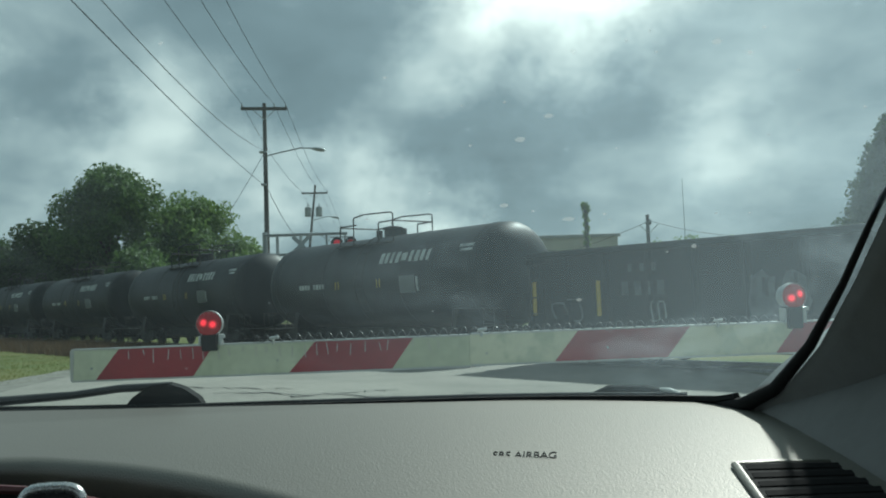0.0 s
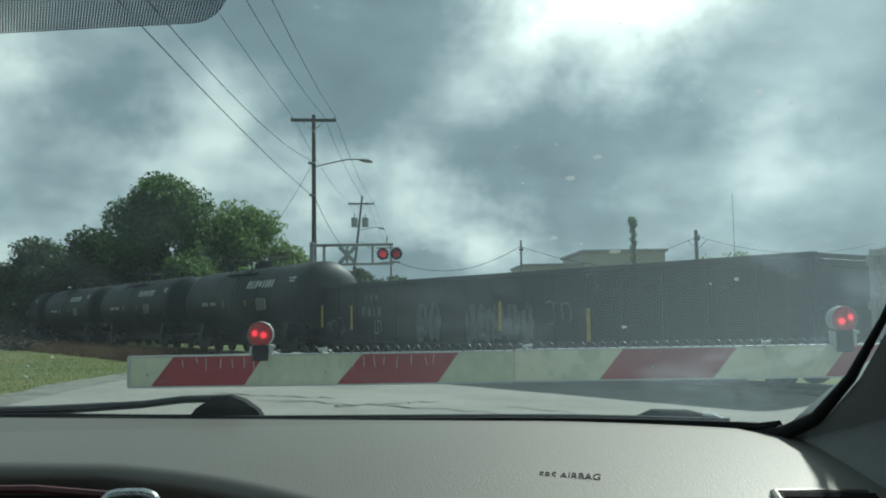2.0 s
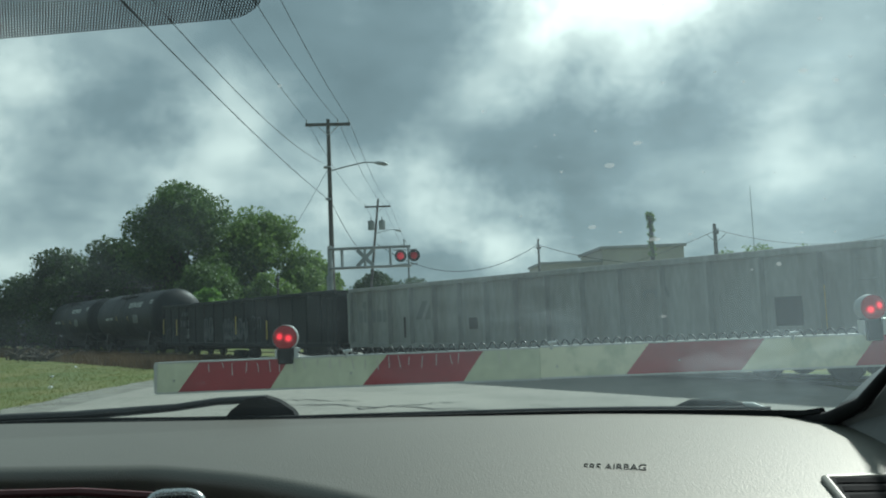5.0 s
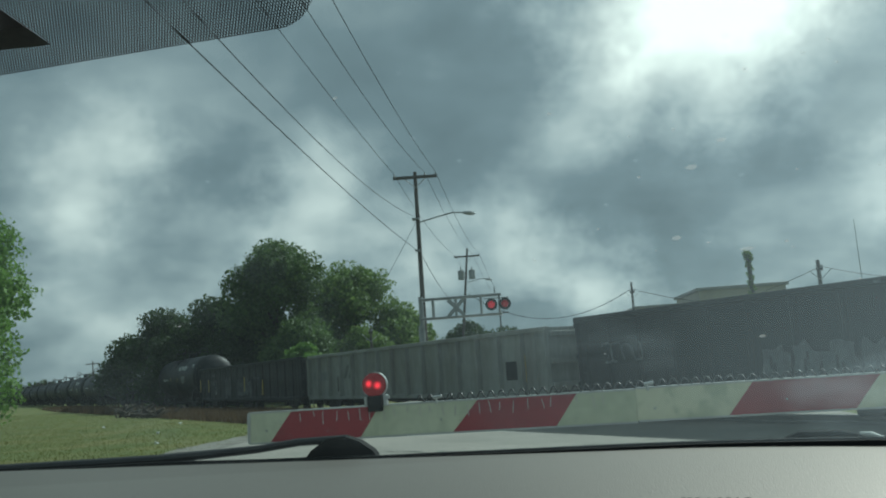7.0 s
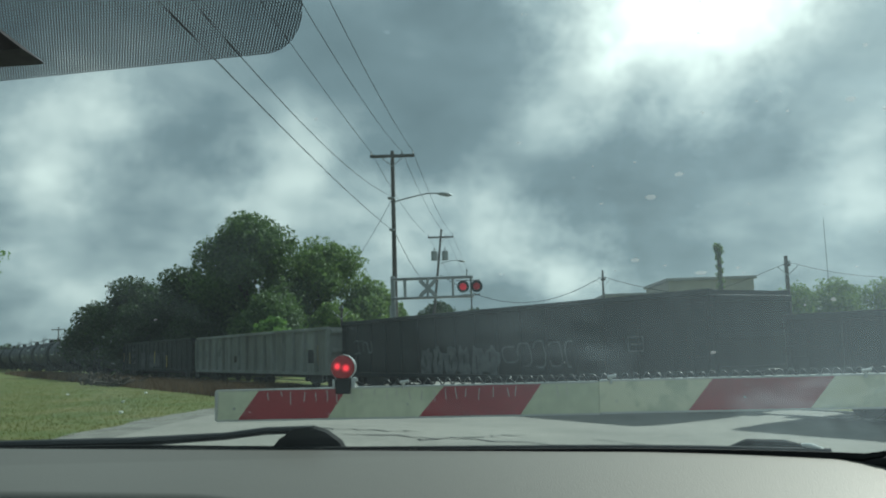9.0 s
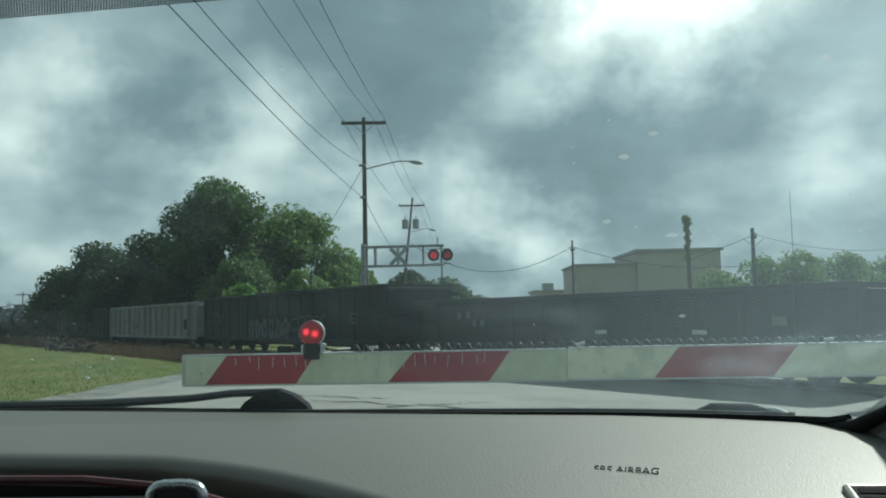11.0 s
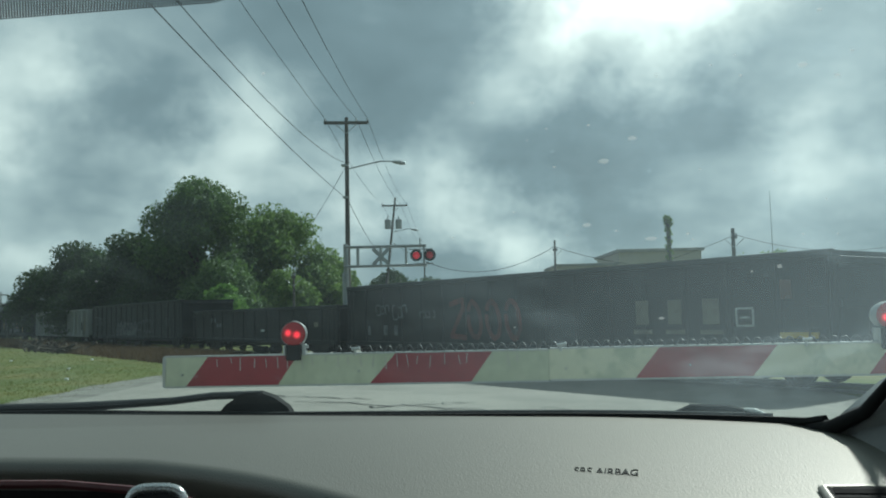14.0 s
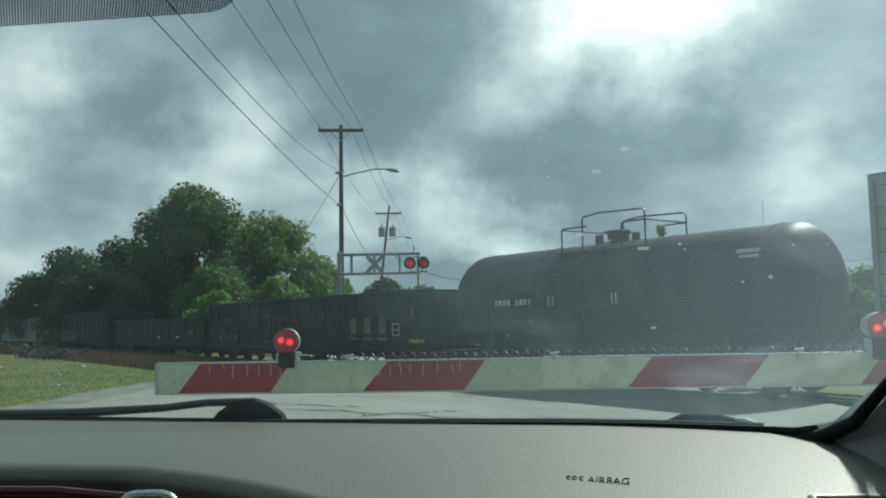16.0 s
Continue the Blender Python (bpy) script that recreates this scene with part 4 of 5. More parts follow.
    lens_mat = lamp_lens_mat([(x + k, gate_y(x) - 0.033, z + tilt * k / 0.018 + 0.001) for x, z, tilt in lamps for k in (-0.020, 0.017)])
    for x, z, tilt in lamps:
        y = gate_y(x) + 0.005
        lampo = part("lamp_housing", lathe(bmesh.new(), [(y - 0.022, 0.052), (y - 0.024, 0.055), (y + 0.012, 0.056), (y + 0.045, 0.048), (y + 0.06, 0.02)], 28, "Y"), GALV, g, "dull metal lamp shell")
        bmesh_shift(lampo, (x, 0, z))
        lens = part("lens", lathe(bmesh.new(), [(y - 0.044, 0.004), (y - 0.042, 0.016), (y - 0.038, 0.027), (y - 0.031, 0.041), (y - 0.024, 0.052), (y - 0.018, 0.052)], 32, "Y"), lens_mat, g, "lit red lamp lens", smooth=True)
        bmesh_shift(lens, (x, 0, z))
        bm = box(bmesh.new(), x - 0.032, x + 0.032, y - 0.03, y + 0.04, z0 + h - 0.022, z - 0.045, bevel=0.006)
        part("bracket", bm, RUBBER, g)
        bm = box(bmesh.new(), x + 0.036, x + 0.052, y - 0.02, y + 0.03, z0 + h, z - 0.045, bevel=0.003)
        box(bm, x + 0.05, x + 0.062, y - 0.02, y, z - 0.062, z - 0.048)
        part("clamp", bm, ALUMINIUM, g)
        part("clamp", a_box(x - 0.046, x - 0.036, y - 0.02, y + 0.03, z0 + h, z - 0.05, bevel=0.003), ALUMINIUM, g)
    # post and mechanism beyond the arm's root, off to the side of the road
    x = 4.3
    gz = ground_z(x, gate_y(x))
    part("mast", a_rod((x, gate_y(x), gz), (x, gate_y(x), 3.2), 0.07, sides=16), ALUMINIUM, g)
    part("mechanism", a_box(x - 0.3, x + 0.3, gate_y(x) - 0.28, gate_y(x) + 0.28, 0.75, 1.45, bevel=0.03), ALUMINIUM, g)
    part("arm_root", a_box(3.7, 4.1, gate_y(3.9) - 0.04, gate_y(3.9) + 0.06, 1.14, 1.32, bevel=0.01), ALUMINIUM, g)
    part("mast_base", a_box(x - 0.25, x + 0.25, gate_y(x) - 0.25, gate_y(x) + 0.25, gz - 0.05, 0.12), GALV, g)


def bmesh_shift(ob, vec):
    for v in ob.data.vertices:
        v.co += Vector(vec)


build_gate()

# ---- poles, wires, cantilever signal ----


def insulator(bm, x, y, z, h=0.16):
    for k in range(3):
        rod(bm, (x, y, z + h * k / 3), (x, y, z + h * (k + 1) / 3), 0.045 - 0.008 * k, 0.025, sides=8)


def street_lamp(parent, x, y, z, reach, material=GALV):
    bm = a_tube([(x, y, z), (x + reach * 0.3, y - 0.1, z + 0.16), (x + reach * 0.65, y - 0.3, z + 0.30), (x + reach * 0.85, y - 0.45, z + 0.26)], 0.035)
    part("lamp_arm", bm, material, parent)
    bm = lathe(bmesh.new(), [(-0.34, 0.04), (-0.28, 0.08), (-0.05, 0.17), (0.2, 0.19), (0.36, 0.12), (0.42, 0.03)], 16, "X")
    bmesh.ops.transform(bm, matrix=pose(x + reach * 0.98, y - 0.55, z + 0.18, 0, 10, -8) @ Matrix.Diagonal((1, 1, 0.55, 1)), verts=bm.verts[:])
    part("lamp_head", bm, material, parent)


def utility_pole(x, y, top, lean, arm_z, arm_half, label, arm_turn=0.0, r=0.15):
    p = thing("utility_pole")
    tagged(p, label, "utility pole", group="roadside utility poles")
    gz = ground_z(x, y) - 0.3
    f = (arm_z - gz) / (top - gz)
    xt = x + lean
    part("shaft", a_rod((x, y, gz), (xt, y, top), r, r * 0.62, sides=14), POLE_WOOD, p)
    ax, ay = x + lean * f, y - r
    c, s = cos(radians(arm_turn)), sin(radians(arm_turn))
    bm = box(bmesh.new(), -arm_half, arm_half, -0.06, 0.06, -0.075, 0.075, bevel=0.01)
    bmesh.ops.transform(bm, matrix=pose(ax, ay, arm_z, 0, 0, arm_turn), verts=bm.verts[:])
    part("crossarm", bm, POLE_WOOD, p)
    bm = bmesh.new()
    for k in (-1, 1):
        rod(bm, (ax + k * 0.55 * c, ay + k * 0.55 * s, arm_z - 0.05), (ax, ay, arm_z - 0.55), 0.018)
    part("arm_brace", bm, GALV, p)
    tips = []
    for k in (-0.95, 0.45, 0.95):
        bm = bmesh.new()
        ix, iy = ax + k * arm_half * c, ay + k * arm_half * s
        insulator(bm, ix, iy, arm_z + 0.075)
        part("insulator", bm, GALV, p)
        tips.append(Vector((ix, iy, arm_z + 0.24)))
    return p, tips


def cable(a, b, sag, r=0.011, label="thin dark overhead cable"):
    a, b = Vector(a), Vector(b)
    pts = [a.lerp(b, i / 28) - Vector((0, 0, sag * 4 * (i / 28) * (1 - i / 28))) for i in range(29)]
    tagged(part("overhead_cable", a_tube(pts, r, sides=5), WIRE), label, "cable", group="overhead cables")


def build_poles():
    p1, t1 = utility_pole(-4.62, 41.6, 11.5, 0.04, 11.2, 1.12, "grey timber utility pole with crossarm and street lamp", 4)
    street_lamp(p1, -4.5, 41.55, 8.86, 2.55)
    part("cable_bracket", a_box(-4.85, -4.5, 41.35, 41.75, 9.0, 9.08), GALV, p1)
    part("cable_bracket", a_box(-4.8, -4.55, 41.35, 41.6, 7.36, 7.46), GALV, p1)
    part("riser_pipe", a_rod((-4.84, 41.5, -0.6), (-4.84, 41.5, 3.6), 0.05), GALV, p1)
    p2, t2 = utility_pole(-5.6, 78, 12.5, 1.5, 11.75, 1.2, "leaning timber utility pole with two transformers", 3)
    street_lamp(p2, -4.5, 77.9, 9.2, 2.2)
    for dx in (-0.52, 0.5):
        bm = a_rod((-4.3 + dx, 77.7, 9.55), (-4.3 + dx, 77.7, 10.4), 0.30, sides=18)
        rod(bm, (-4.3 + dx, 77.7, 10.4), (-4.3 + dx, 77.7, 10.75), 0.05)
        rod(bm, (-4.3 + dx * 0.3, 77.8, 10.1), (-4.3 + dx, 77.7, 10.1), 0.05)
        part("transformer", bm, GALV, p2)
    p3, t3 = utility_pole(-2.2, 112, 8.9, 0.1, 8.3, 1.2, "distant timber utility pole with crossarm")
    p4, t4 = utility_pole(0.8, 150, 6.6, 0.0, 6.2, 1.3, "distant timber utility pole with crossarm")
    p5, t5 = utility_pole(3.6, 185, 5.4, 0.0, 5.1, 1.5, "far timber utility pole with crossarm")
    pr, tr = utility_pole(9.6, 69.7, 7.4, 0.05, 6.6, 0.2, "plain timber pole carrying a single cable", r=0.13)
    prr, trr = utility_pole(15.85, 44.8, 5.7, 0.0, 5.2, 0.15, "short thick timber pole beside the buildings", r=0.15)
    pb, tb = utility_pole(-5.0, -9, 11.4, 0.0, 11.1, 1.12, "grey timber utility pole behind the car", 4)
    ph, th = utility_pole(-8.9, 50.5, 4.2, 0.0, 3.9, 0.12, "thin dark pole in front of the trees", r=0.1)
    utility_pole(-79, 150, 7.3, 0.0, 6.8, 1.3, "far timber utility pole beyond the trees")
    for a, b, sag in zip(tb, t1, (0.55, 1.5, 1.2)):
        cable(a, b, sag)
    for a, b in zip(t1, t2):
        cable(a, b, 0.6)
    for a, b in zip(t2, t3):
        cable(a, b, 0.5)
    cable((-5.0, -9, 9.0), (-4.7, 41.4, 9.15), 1.6, 0.011)
    cable((-5.0, -9, 7.4), (-4.7, 41.4, 7.42), 0.55, 0.012)
    cable((-4.6, 41.6, 7.42), (-4.4, 78, 7.4), 1.2, 0.016)
    cable((-4.7, 41.6, 8.9), (-13.5, 62, 3.0), 0.4, 0.012)
    cable((-4.3, 78, 8.2), (9.6, 69.7, 6.9), 2.4, 0.025)
    cable((9.6, 69.7, 6.9), (22, 60, 4.6), 0.9, 0.02)
    cable((15.85, 44.8, 5.3), (12.5, 52, 4.0), 0.1, 0.014)
    cable((15.85, 44.8, 5.4), (30, 52, 5.4), 0.8, 0.014)


build_poles()


def cantilever_signal():
    c = thing("cantilever_signal")
    tagged(c, "galvanised cantilever crossing signal with crossbuck and red lights", "crossing signal")
    y, x0, x1, zt, zb = 38.0, -4.35, -0.62, 4.60, 3.72
    gz = ground_z(x0, y) - 0.1
    part("mast", a_rod((x0 + 0.05, y, gz), (x0 + 0.05, y, 4.75), 0.13, 0.11, sides=16), GALV, c)
    for z in (zt, zb):
        for dy in (-0.25, 0.25):
            part("chord", a_rod((x0, y + dy, z), (x1, y + dy, z), 0.05), GALV, c)
    for x in (-3.75, -2.7, -1.55, -0.72):
        bm = bmesh.new()
        for dy in (-0.25, 0.25):
            rod(bm, (x, y + dy, zb), (x, y + dy, zt), 0.045)
        rod(bm, (x, y - 0.25, zb), (x, y + 0.25, zb), 0.03)
        rod(bm, (x, y - 0.25, zt), (x, y + 0.25, zt), 0.03)
        part("strut", bm, GALV, c)
    part("walkway", a_box(x0 + 0.5, x1, y - 0.2, y + 0.2, zb - 0.04, zb - 0.01), GALV, c)
    for turn in (45, -45):
        bm = box(bmesh.new(), -0.52, 0.52, -0.008, 0.008, -0.085, 0.085)
        bmesh.ops.transform(bm, matrix=pose(-2.67, y - 0.36 - (0.02 if turn > 0 else 0), 4.12, 0, turn, 0), verts=bm.verts[:])
        part("crossbuck_blade", bm, GALV, c)
    for x, m in ((-1.07, SIGNAL_ON), (-0.46, SIGNAL_OFF)):
        s = thing("signal_light", pose(x, y - 0.5, 4.13))
        s.parent = c
        part("backplate", lathe(bmesh.new(), [(0.0, 0.02), (0.0, 0.27), (0.03, 0.27), (0.05, 0.12)], 28, "Y"), BLACK_PLASTIC, s)
        part("lens", lathe(bmesh.new(), [(-0.05, 0.01), (-0.03, 0.13), (-0.005, 0.16)], 24, "Y"), m, s, smooth=True)
        bm = bmesh.new()
        ring = []
        for k in range(13):
            a = radians(-10 + 200 * k / 12)
            ring.append([bm.verts.new((0.18 * cos(a), d, 0.18 * sin(a))) for d in (0.0, -0.22)])
        for a, b in zip(ring, ring[1:]):
            bm.faces.new((a[0], a[1], b[1], b[0]))
        part("hood", bm, BLACK_PLASTIC, s)
        part("housing", a_rod((0, 0.04, 0), (0, 0.25, 0), 0.14, 0.1, sides=16), BLACK_PLASTIC, s)
    part("light_bar", a_rod((-1.4, y - 0.3, 4.42), (-0.3, y - 0.3, 4.42), 0.03), GALV, c)
    part("finial", a_rod((-0.9, y, 4.6), (-0.9, y, 4.95), 0.03), GALV, c)
    part("foundation", a_box(x0 - 0.4, x0 + 0.5, y - 0.45, y + 0.45, gz - 0.2, gz + 0.25), STUCCO, c)


cantilever_signal()

# ---- buildings ----


def build_buildings():
    b = thing("flat_roofed_building")
    tagged(b, "beige flat-roofed commercial building behind the railway", "building")
    part("wall", a_box(20.4, 29.8, 94.7, 108, -0.7, 8.0), STUCCO, b)
    part("roof_edge", a_box(20.1, 30.1, 94.4, 108.3, 8.0, 8.35, bevel=0.05), ROOF_GREY, b)
    part("low_wing", a_box(13.4, 20.38, 95.2, 106, -0.7, 6.6), STUCCO, b)
    part("wing_roof", a_box(13.2, 20.38, 95.0, 106.2, 6.6, 6.85), ROOF_GREY, b)
    w = thing("low_shed")
    tagged(w, "low pale shed far beyond the tracks", "building")
    part("wall", a_box(12.0, 18.0, 130, 140, -0.7, 4.6), STUCCO, w)
    part("roof", a_box(11.7, 18.3, 129.7, 140.3, 4.6, 4.9), ROOF_GREY, w)
    part("roof_unit", a_box(13.4, 15.0, 131, 134, 4.9, 6.0, bevel=0.05), GALV, w)
    m = thing("radio_mast")
    tagged(m, "thin grey radio mast far beyond the buildings", "mast")
    part("shaft", a_rod((47.7, 119, -0.7), (47.7, 119, 18.0), 0.09, 0.04), GALV, m)


build_buildings()

# ---- trees and grass ----


def crown_mesh(rnd, blobs, leaves, size, flat=0.75):
    """Leaf sprays through the outer part of a set of uneven lobes."""
    vol = [r ** 2 for *_, r in blobs]
    verts, faces = [], []
    for _ in range(leaves):
        bx, by, bz, br = rnd.choices(blobs, vol)[0]
        d = Vector((rnd.gauss(0, 1), rnd.gauss(0, 1), rnd.gauss(0, 1))).normalized()
        rr = br * (rnd.random() ** 0.42) * (0.86 + 0.3 * noise.noise(d * 2.3 + Vector((bx, by, bz))))
        c = Vector((bx, by, bz)) + Vector((d.x, d.y, d.z * flat)) * rr
        s = size * rnd.uniform(0.55, 1.3)
        n = (d + 0.9 * Vector((rnd.gauss(0, 1), rnd.gauss(0, 1), rnd.gauss(0, 1)))).normalized()
        u = n.orthogonal().normalized()
        u.rotate(Matrix.Rotation(rnd.uniform(0, 6.28), 3, n))
        v = n.cross(u)
        k = len(verts)
        bend = n * s * 0.2
        verts += [c - u * s, c - v * s * 0.55 + bend, c + u * s * 0.9, c + v * s * 0.6 + bend]
        faces.append((k, k + 1, k + 2, k + 3))
    me = bpy.data.meshes.new("crown")
    me.from_pydata(verts, [], faces)
    return me


def tree(x, y, height, spread, label, material, seed, leaves=5200, size=0.30, lobes=13, base=0.22, conifer=False):
    rnd = random.Random(seed)
    t = thing("tree", Matrix.Translation((x, y, ground_z(x, y) - 0.34)))
    tagged(t, label, "tree")
    bm = bmesh.new()
    tube(bm, [(0, 0, 0), (0.1, 0.05, height * 0.25), (0.0, 0.15, height * 0.5), (0.15, 0.1, height * 0.85)], [height * 0.026, height * 0.02, height * 0.014, 0.03], 9)
    blobs = []
    for i in range(lobes):
        f = i / (lobes - 1)
        a = i * 2.4 + rnd.uniform(-0.4, 0.4)
        if conifer:
            z = height * (base + (0.97 - base) * f)
            w = spread * (1 - f) * 0.75 + 0.25
            r = w * 0.26 + 0.30
        else:
            z = height * (base + (0.84 - base) * f)
            w = spread * sin(pi * (0.2 + 0.72 * f)) * rnd.uniform(0.45, 0.75)
            r = spread * rnd.uniform(0.30, 0.46)
        bx, by = w * cos(a), w * sin(a)
        blobs.append((bx, by, z, r * (1.0 if conifer else 1.3)))
        tube(bm, [(0.05, 0.1, z * 0.62), (bx * 0.5, by * 0.5, z * 0.85), (bx * 0.95, by * 0.95, z)], [height * 0.008, height * 0.005, 0.02], 6)
    if not conifer:
        blobs.append((0, 0, height - spread * 0.34, spread * 0.36))
    part("trunk", bm, BARK, t)
    me = crown_mesh(rnd, blobs, int(leaves * 3.8), size * 0.63)
    me.materials.append(material)
    ob = new("crown", me)
    ob.parent = t
    return t


def build_trees():
    tree(-21.0, 72, 15.2, 5.6, "tall dark green broadleaf tree behind the track", LEAF_TALL, 1, 9000, 0.30, 17)
    tree(-15.0, 76, 12.4, 5.4, "full mid-green broadleaf tree behind the track", LEAF_MID, 2, 8000, 0.30, 15)
    tree(-10.6, 79, 8.4, 3.6, "rounded green tree beside the signal", LEAF_MID, 3, 4500, 0.28)
    tree(-27.5, 76, 10.2, 4.8, "dark green tree in the row along the track", LEAF_DARK, 4, 6000, 0.3)
    tree(-34.0, 80, 9.8, 5.0, "dark green tree in the row along the track", LEAF_DARK, 5, 6000, 0.3)
    tree(-40.0, 85, 7.4, 4.4, "low dark tree at the end of the row", LEAF_DARK, 6, 5000, 0.3)
    tree(-17.0, 66, 7.0, 3.8, "dark green bushy tree behind the track", LEAF_TALL, 7, 5000, 0.26, base=0.1)
    tree(-12.5, 68, 6.2, 3.0, "green bushy tree behind the track", LEAF_MID, 8, 4500, 0.24, base=0.1)
    tree(-24.0, 68, 6.4, 3.6, "dark shrubby tree behind the track", LEAF_DARK, 9, 4500, 0.26, base=0.1)
    tree(-30.5, 72, 6.6, 3.8, "dark shrubby tree behind the track", LEAF_DARK, 10, 4500, 0.26, base=0.1)
    tree(-15.5, 59.5, 4.9, 2.2, "small bright green sapling behind the track", LEAF_BRIGHT, 11, 2600, 0.22, 9, base=0.25)
    tree(-5.2, 92, 7.4, 3.6, "grey-green tree behind the signal", LEAF_DARK, 12, 3500, 0.3)
    tree(-0.8, 105, 6.4, 3.8, "grey-green tree beyond the signal", LEAF_DARK, 13, 3500, 0.3)
    tree(3.2, 112, 4.4, 3.2, "low grey-green tree down the road", LEAF_DARK, 14, 3000, 0.3)
    tree(-23.7, 33.0, 10.6, 4.0, "bright green broadleaf tree at the edge of the grass", LEAF_BRIGHT, 15, 9000, 0.20, 15, base=0.2)
    tree(27.4, 36.4, 15.5, 6.6, "feathery dark tree beyond the train", LEAF_DARK, 16, 16000, 0.22, 90, base=0.08, conifer=True)
    tree(20.0, 40, 3.6, 1.8, "green shrub beyond the track", LEAF_MID, 19, 2500, 0.18, base=0.1)
    for k, (x, y, h) in enumerate(((16.2, 51, 4.3), (18.6, 50.5, 5.2), (21.2, 51, 5.6), (23.8, 50.5, 5.5), (26.2, 50, 5.2), (29.0, 49, 5.2))):
        tree(x, y, h, 2.7, "green shrub beyond the track", LEAF_MID, 50 + k, 2600, 0.18, 10, base=0.1)
    # ivy-covered post
    v = thing("ivy_covered_post")
    tagged(v, "short post overgrown with green ivy", "post")
    part("post", a_rod((16.5, 59.7, -0.7), (16.5, 59.7, 7.9), 0.17, 0.14, sides=12), POLE_WOOD, v)
    me = crown_mesh(random.Random(20), [(16.5 + 0.08 * sin(5 * i), 59.7, 5.0 + 0.14 * i, 0.24 + 0.05 * sin(3 * i) + (0.16 if i > 18 else 0)) for i in range(22)], 1500, 0.09)
    me.materials.append(LEAF_MID)
    new("ivy", me).parent = v
    # far woods along the skyline
    rnd = random.Random(30)
    blobs = []
    for i in range(46):
        x = -190 + i * 5.0
        blobs.append((x, 190 + rnd.uniform(-12, 12), 2.2 + rnd.uniform(-1, 1.2), rnd.uniform(3.0, 5.0)))
    me = crown_mesh(rnd, blobs, 12000, 0.7)
    me.materials.append(LEAF_DARK)
    tagged(new("far_woods", me), "low dark line of distant trees", "woods", kind="stuff")
    blobs = [(20 + i * 6.0, 150 + rnd.uniform(-8, 8), 1.5 + rnd.uniform(-0.5, 0.8), rnd.uniform(2.5, 4.0)) for i in range(26)]
    me = crown_mesh(rnd, blobs, 6000, 0.6)
    me.materials.append(LEAF_DARK)
    tagged(new("far_woods", me), "low dark line of distant trees", "woods", kind="stuff")


build_trees()


def blades(rnd, count, area, h, w, weight=None):
    verts, faces = [], []
    while count > 0:
        x, y = area(rnd)
        z = ground_z(x, y) - 0.03
        hh, a = h * rnd.uniform(0.5, 1.4), rnd.uniform(0, 6.28)
        dx, dy = cos(a) * w, sin(a) * w
        lx, ly = rnd.uniform(-0.5, 0.5) * hh, rnd.uniform(-0.5, 0.5) * hh
        k = len(verts)
        verts += [(x - dx, y - dy, z), (x + dx, y + dy, z), (x + lx, y + ly, z + hh)]
        faces.append((k, k + 1, k + 2))
        count -= 1
    me = bpy.data.meshes.new("grass")
    me.from_pydata(verts, [], faces)
    return me


PILE = (-22.0, 47.2)      # the heap of branches


def build_grass():
    rnd = random.Random(40)

    def lawn(r):
        while True:
            y = 9 + 62 * r.random() ** 1.6
            x = -7.3 - (4 + y * 0.75) * r.random()
            if x * ACROSS.x + y * ACROSS.y < 13.6 and (x < -7.9 - 0.5 * noise.noise((0, y * 0.5, 3)) or r.random() < 0.25):
                return x, y

    def verge(r):
        s = 14 + 80 * r.random() ** 1.3
        q = 10.9 + 4.1 * r.random() ** 0.7
        p = q * ACROSS + (s + 20) * ALONG
        return p.x, p.y

    me = blades(rnd, 90000, lawn, 0.04, 0.009)
    me.materials.append(BLADE)
    tagged(new("lawn_grass", me), "short green and straw-coloured mown grass", "grass", kind="stuff")
    me = blades(rnd, 30000, verge, 0.42, 0.025)
    me.materials.append(WEED)
    tagged(new("dry_weeds", me), "tall dry brown weeds along the track", "weeds", kind="stuff")
    # gravel shoulder between the grass and the asphalt
    xs = [-8.1, -7.7, -7.3, -6.85]
    ys = [i * 0.7 for i in range(-10, 52)]
    bm = bmesh.new()
    rows = [[bm.verts.new((x + (0.35 * noise.noise((y * 0.7, x, 0)) if x < -7 else 0), y, ground_z(x, y) - 0.012 + (0.0 if x < -7 else 0.006))) for x in xs] for y in ys]
    for a, b in zip(rows, rows[1:]):
        for i in range(3):
            bm.faces.new((a[i], a[i + 1], b[i + 1], b[i]))
    tagged(part("road_shoulder", bm, GRAVEL), "pale gravel shoulder at the road's edge", "shoulder", kind="structure")
    # brush pile and scraps of litter
    pile = bmesh.new()
    for i in range(64):
        x, y = PILE[0] + rnd.gauss(0, 0.6), PILE[1] + rnd.gauss(0, 0.4)
        z = ground_z(x, y)
        rod(pile, (x, y, z + rnd.uniform(0, 0.35)), (x + rnd.uniform(-1, 1), y + rnd.uniform(-0.5, 0.5), z + rnd.uniform(0.15, 0.8)), rnd.uniform(0.03, 0.08), sides=6)
    tagged(part("brush_pile", pile, BARK), "heap of cut brown branches in the grass", "brush pile")
    for x, y in ((-17.2, 33.5), (-15.0, 36.0), (-9.6, 21.5), (-12.0, 27.0)):
        bm = bmesh.new()
        bmesh.ops.create_icosphere(bm, subdivisions=1, radius=0.07)
        for v in bm.verts:
            v.co *= rnd.uniform(0.6, 1.2)
            v.co.z *= 0.6
        bmesh.ops.translate(bm, verts=bm.verts[:], vec=(x, y, ground_z(x, y) + 0.03))
        tagged(part("litter", bm, WHITE_INK), "crumpled white scrap lying in the grass", "litter", group="scraps of litter")


build_grass()

# ---- the car's interior ----


def base_y(x):
    """The foot of the windscreen."""
    return 1.22 - 0.14 * x - 0.55 * max(0.0, x - 0.1) ** 2


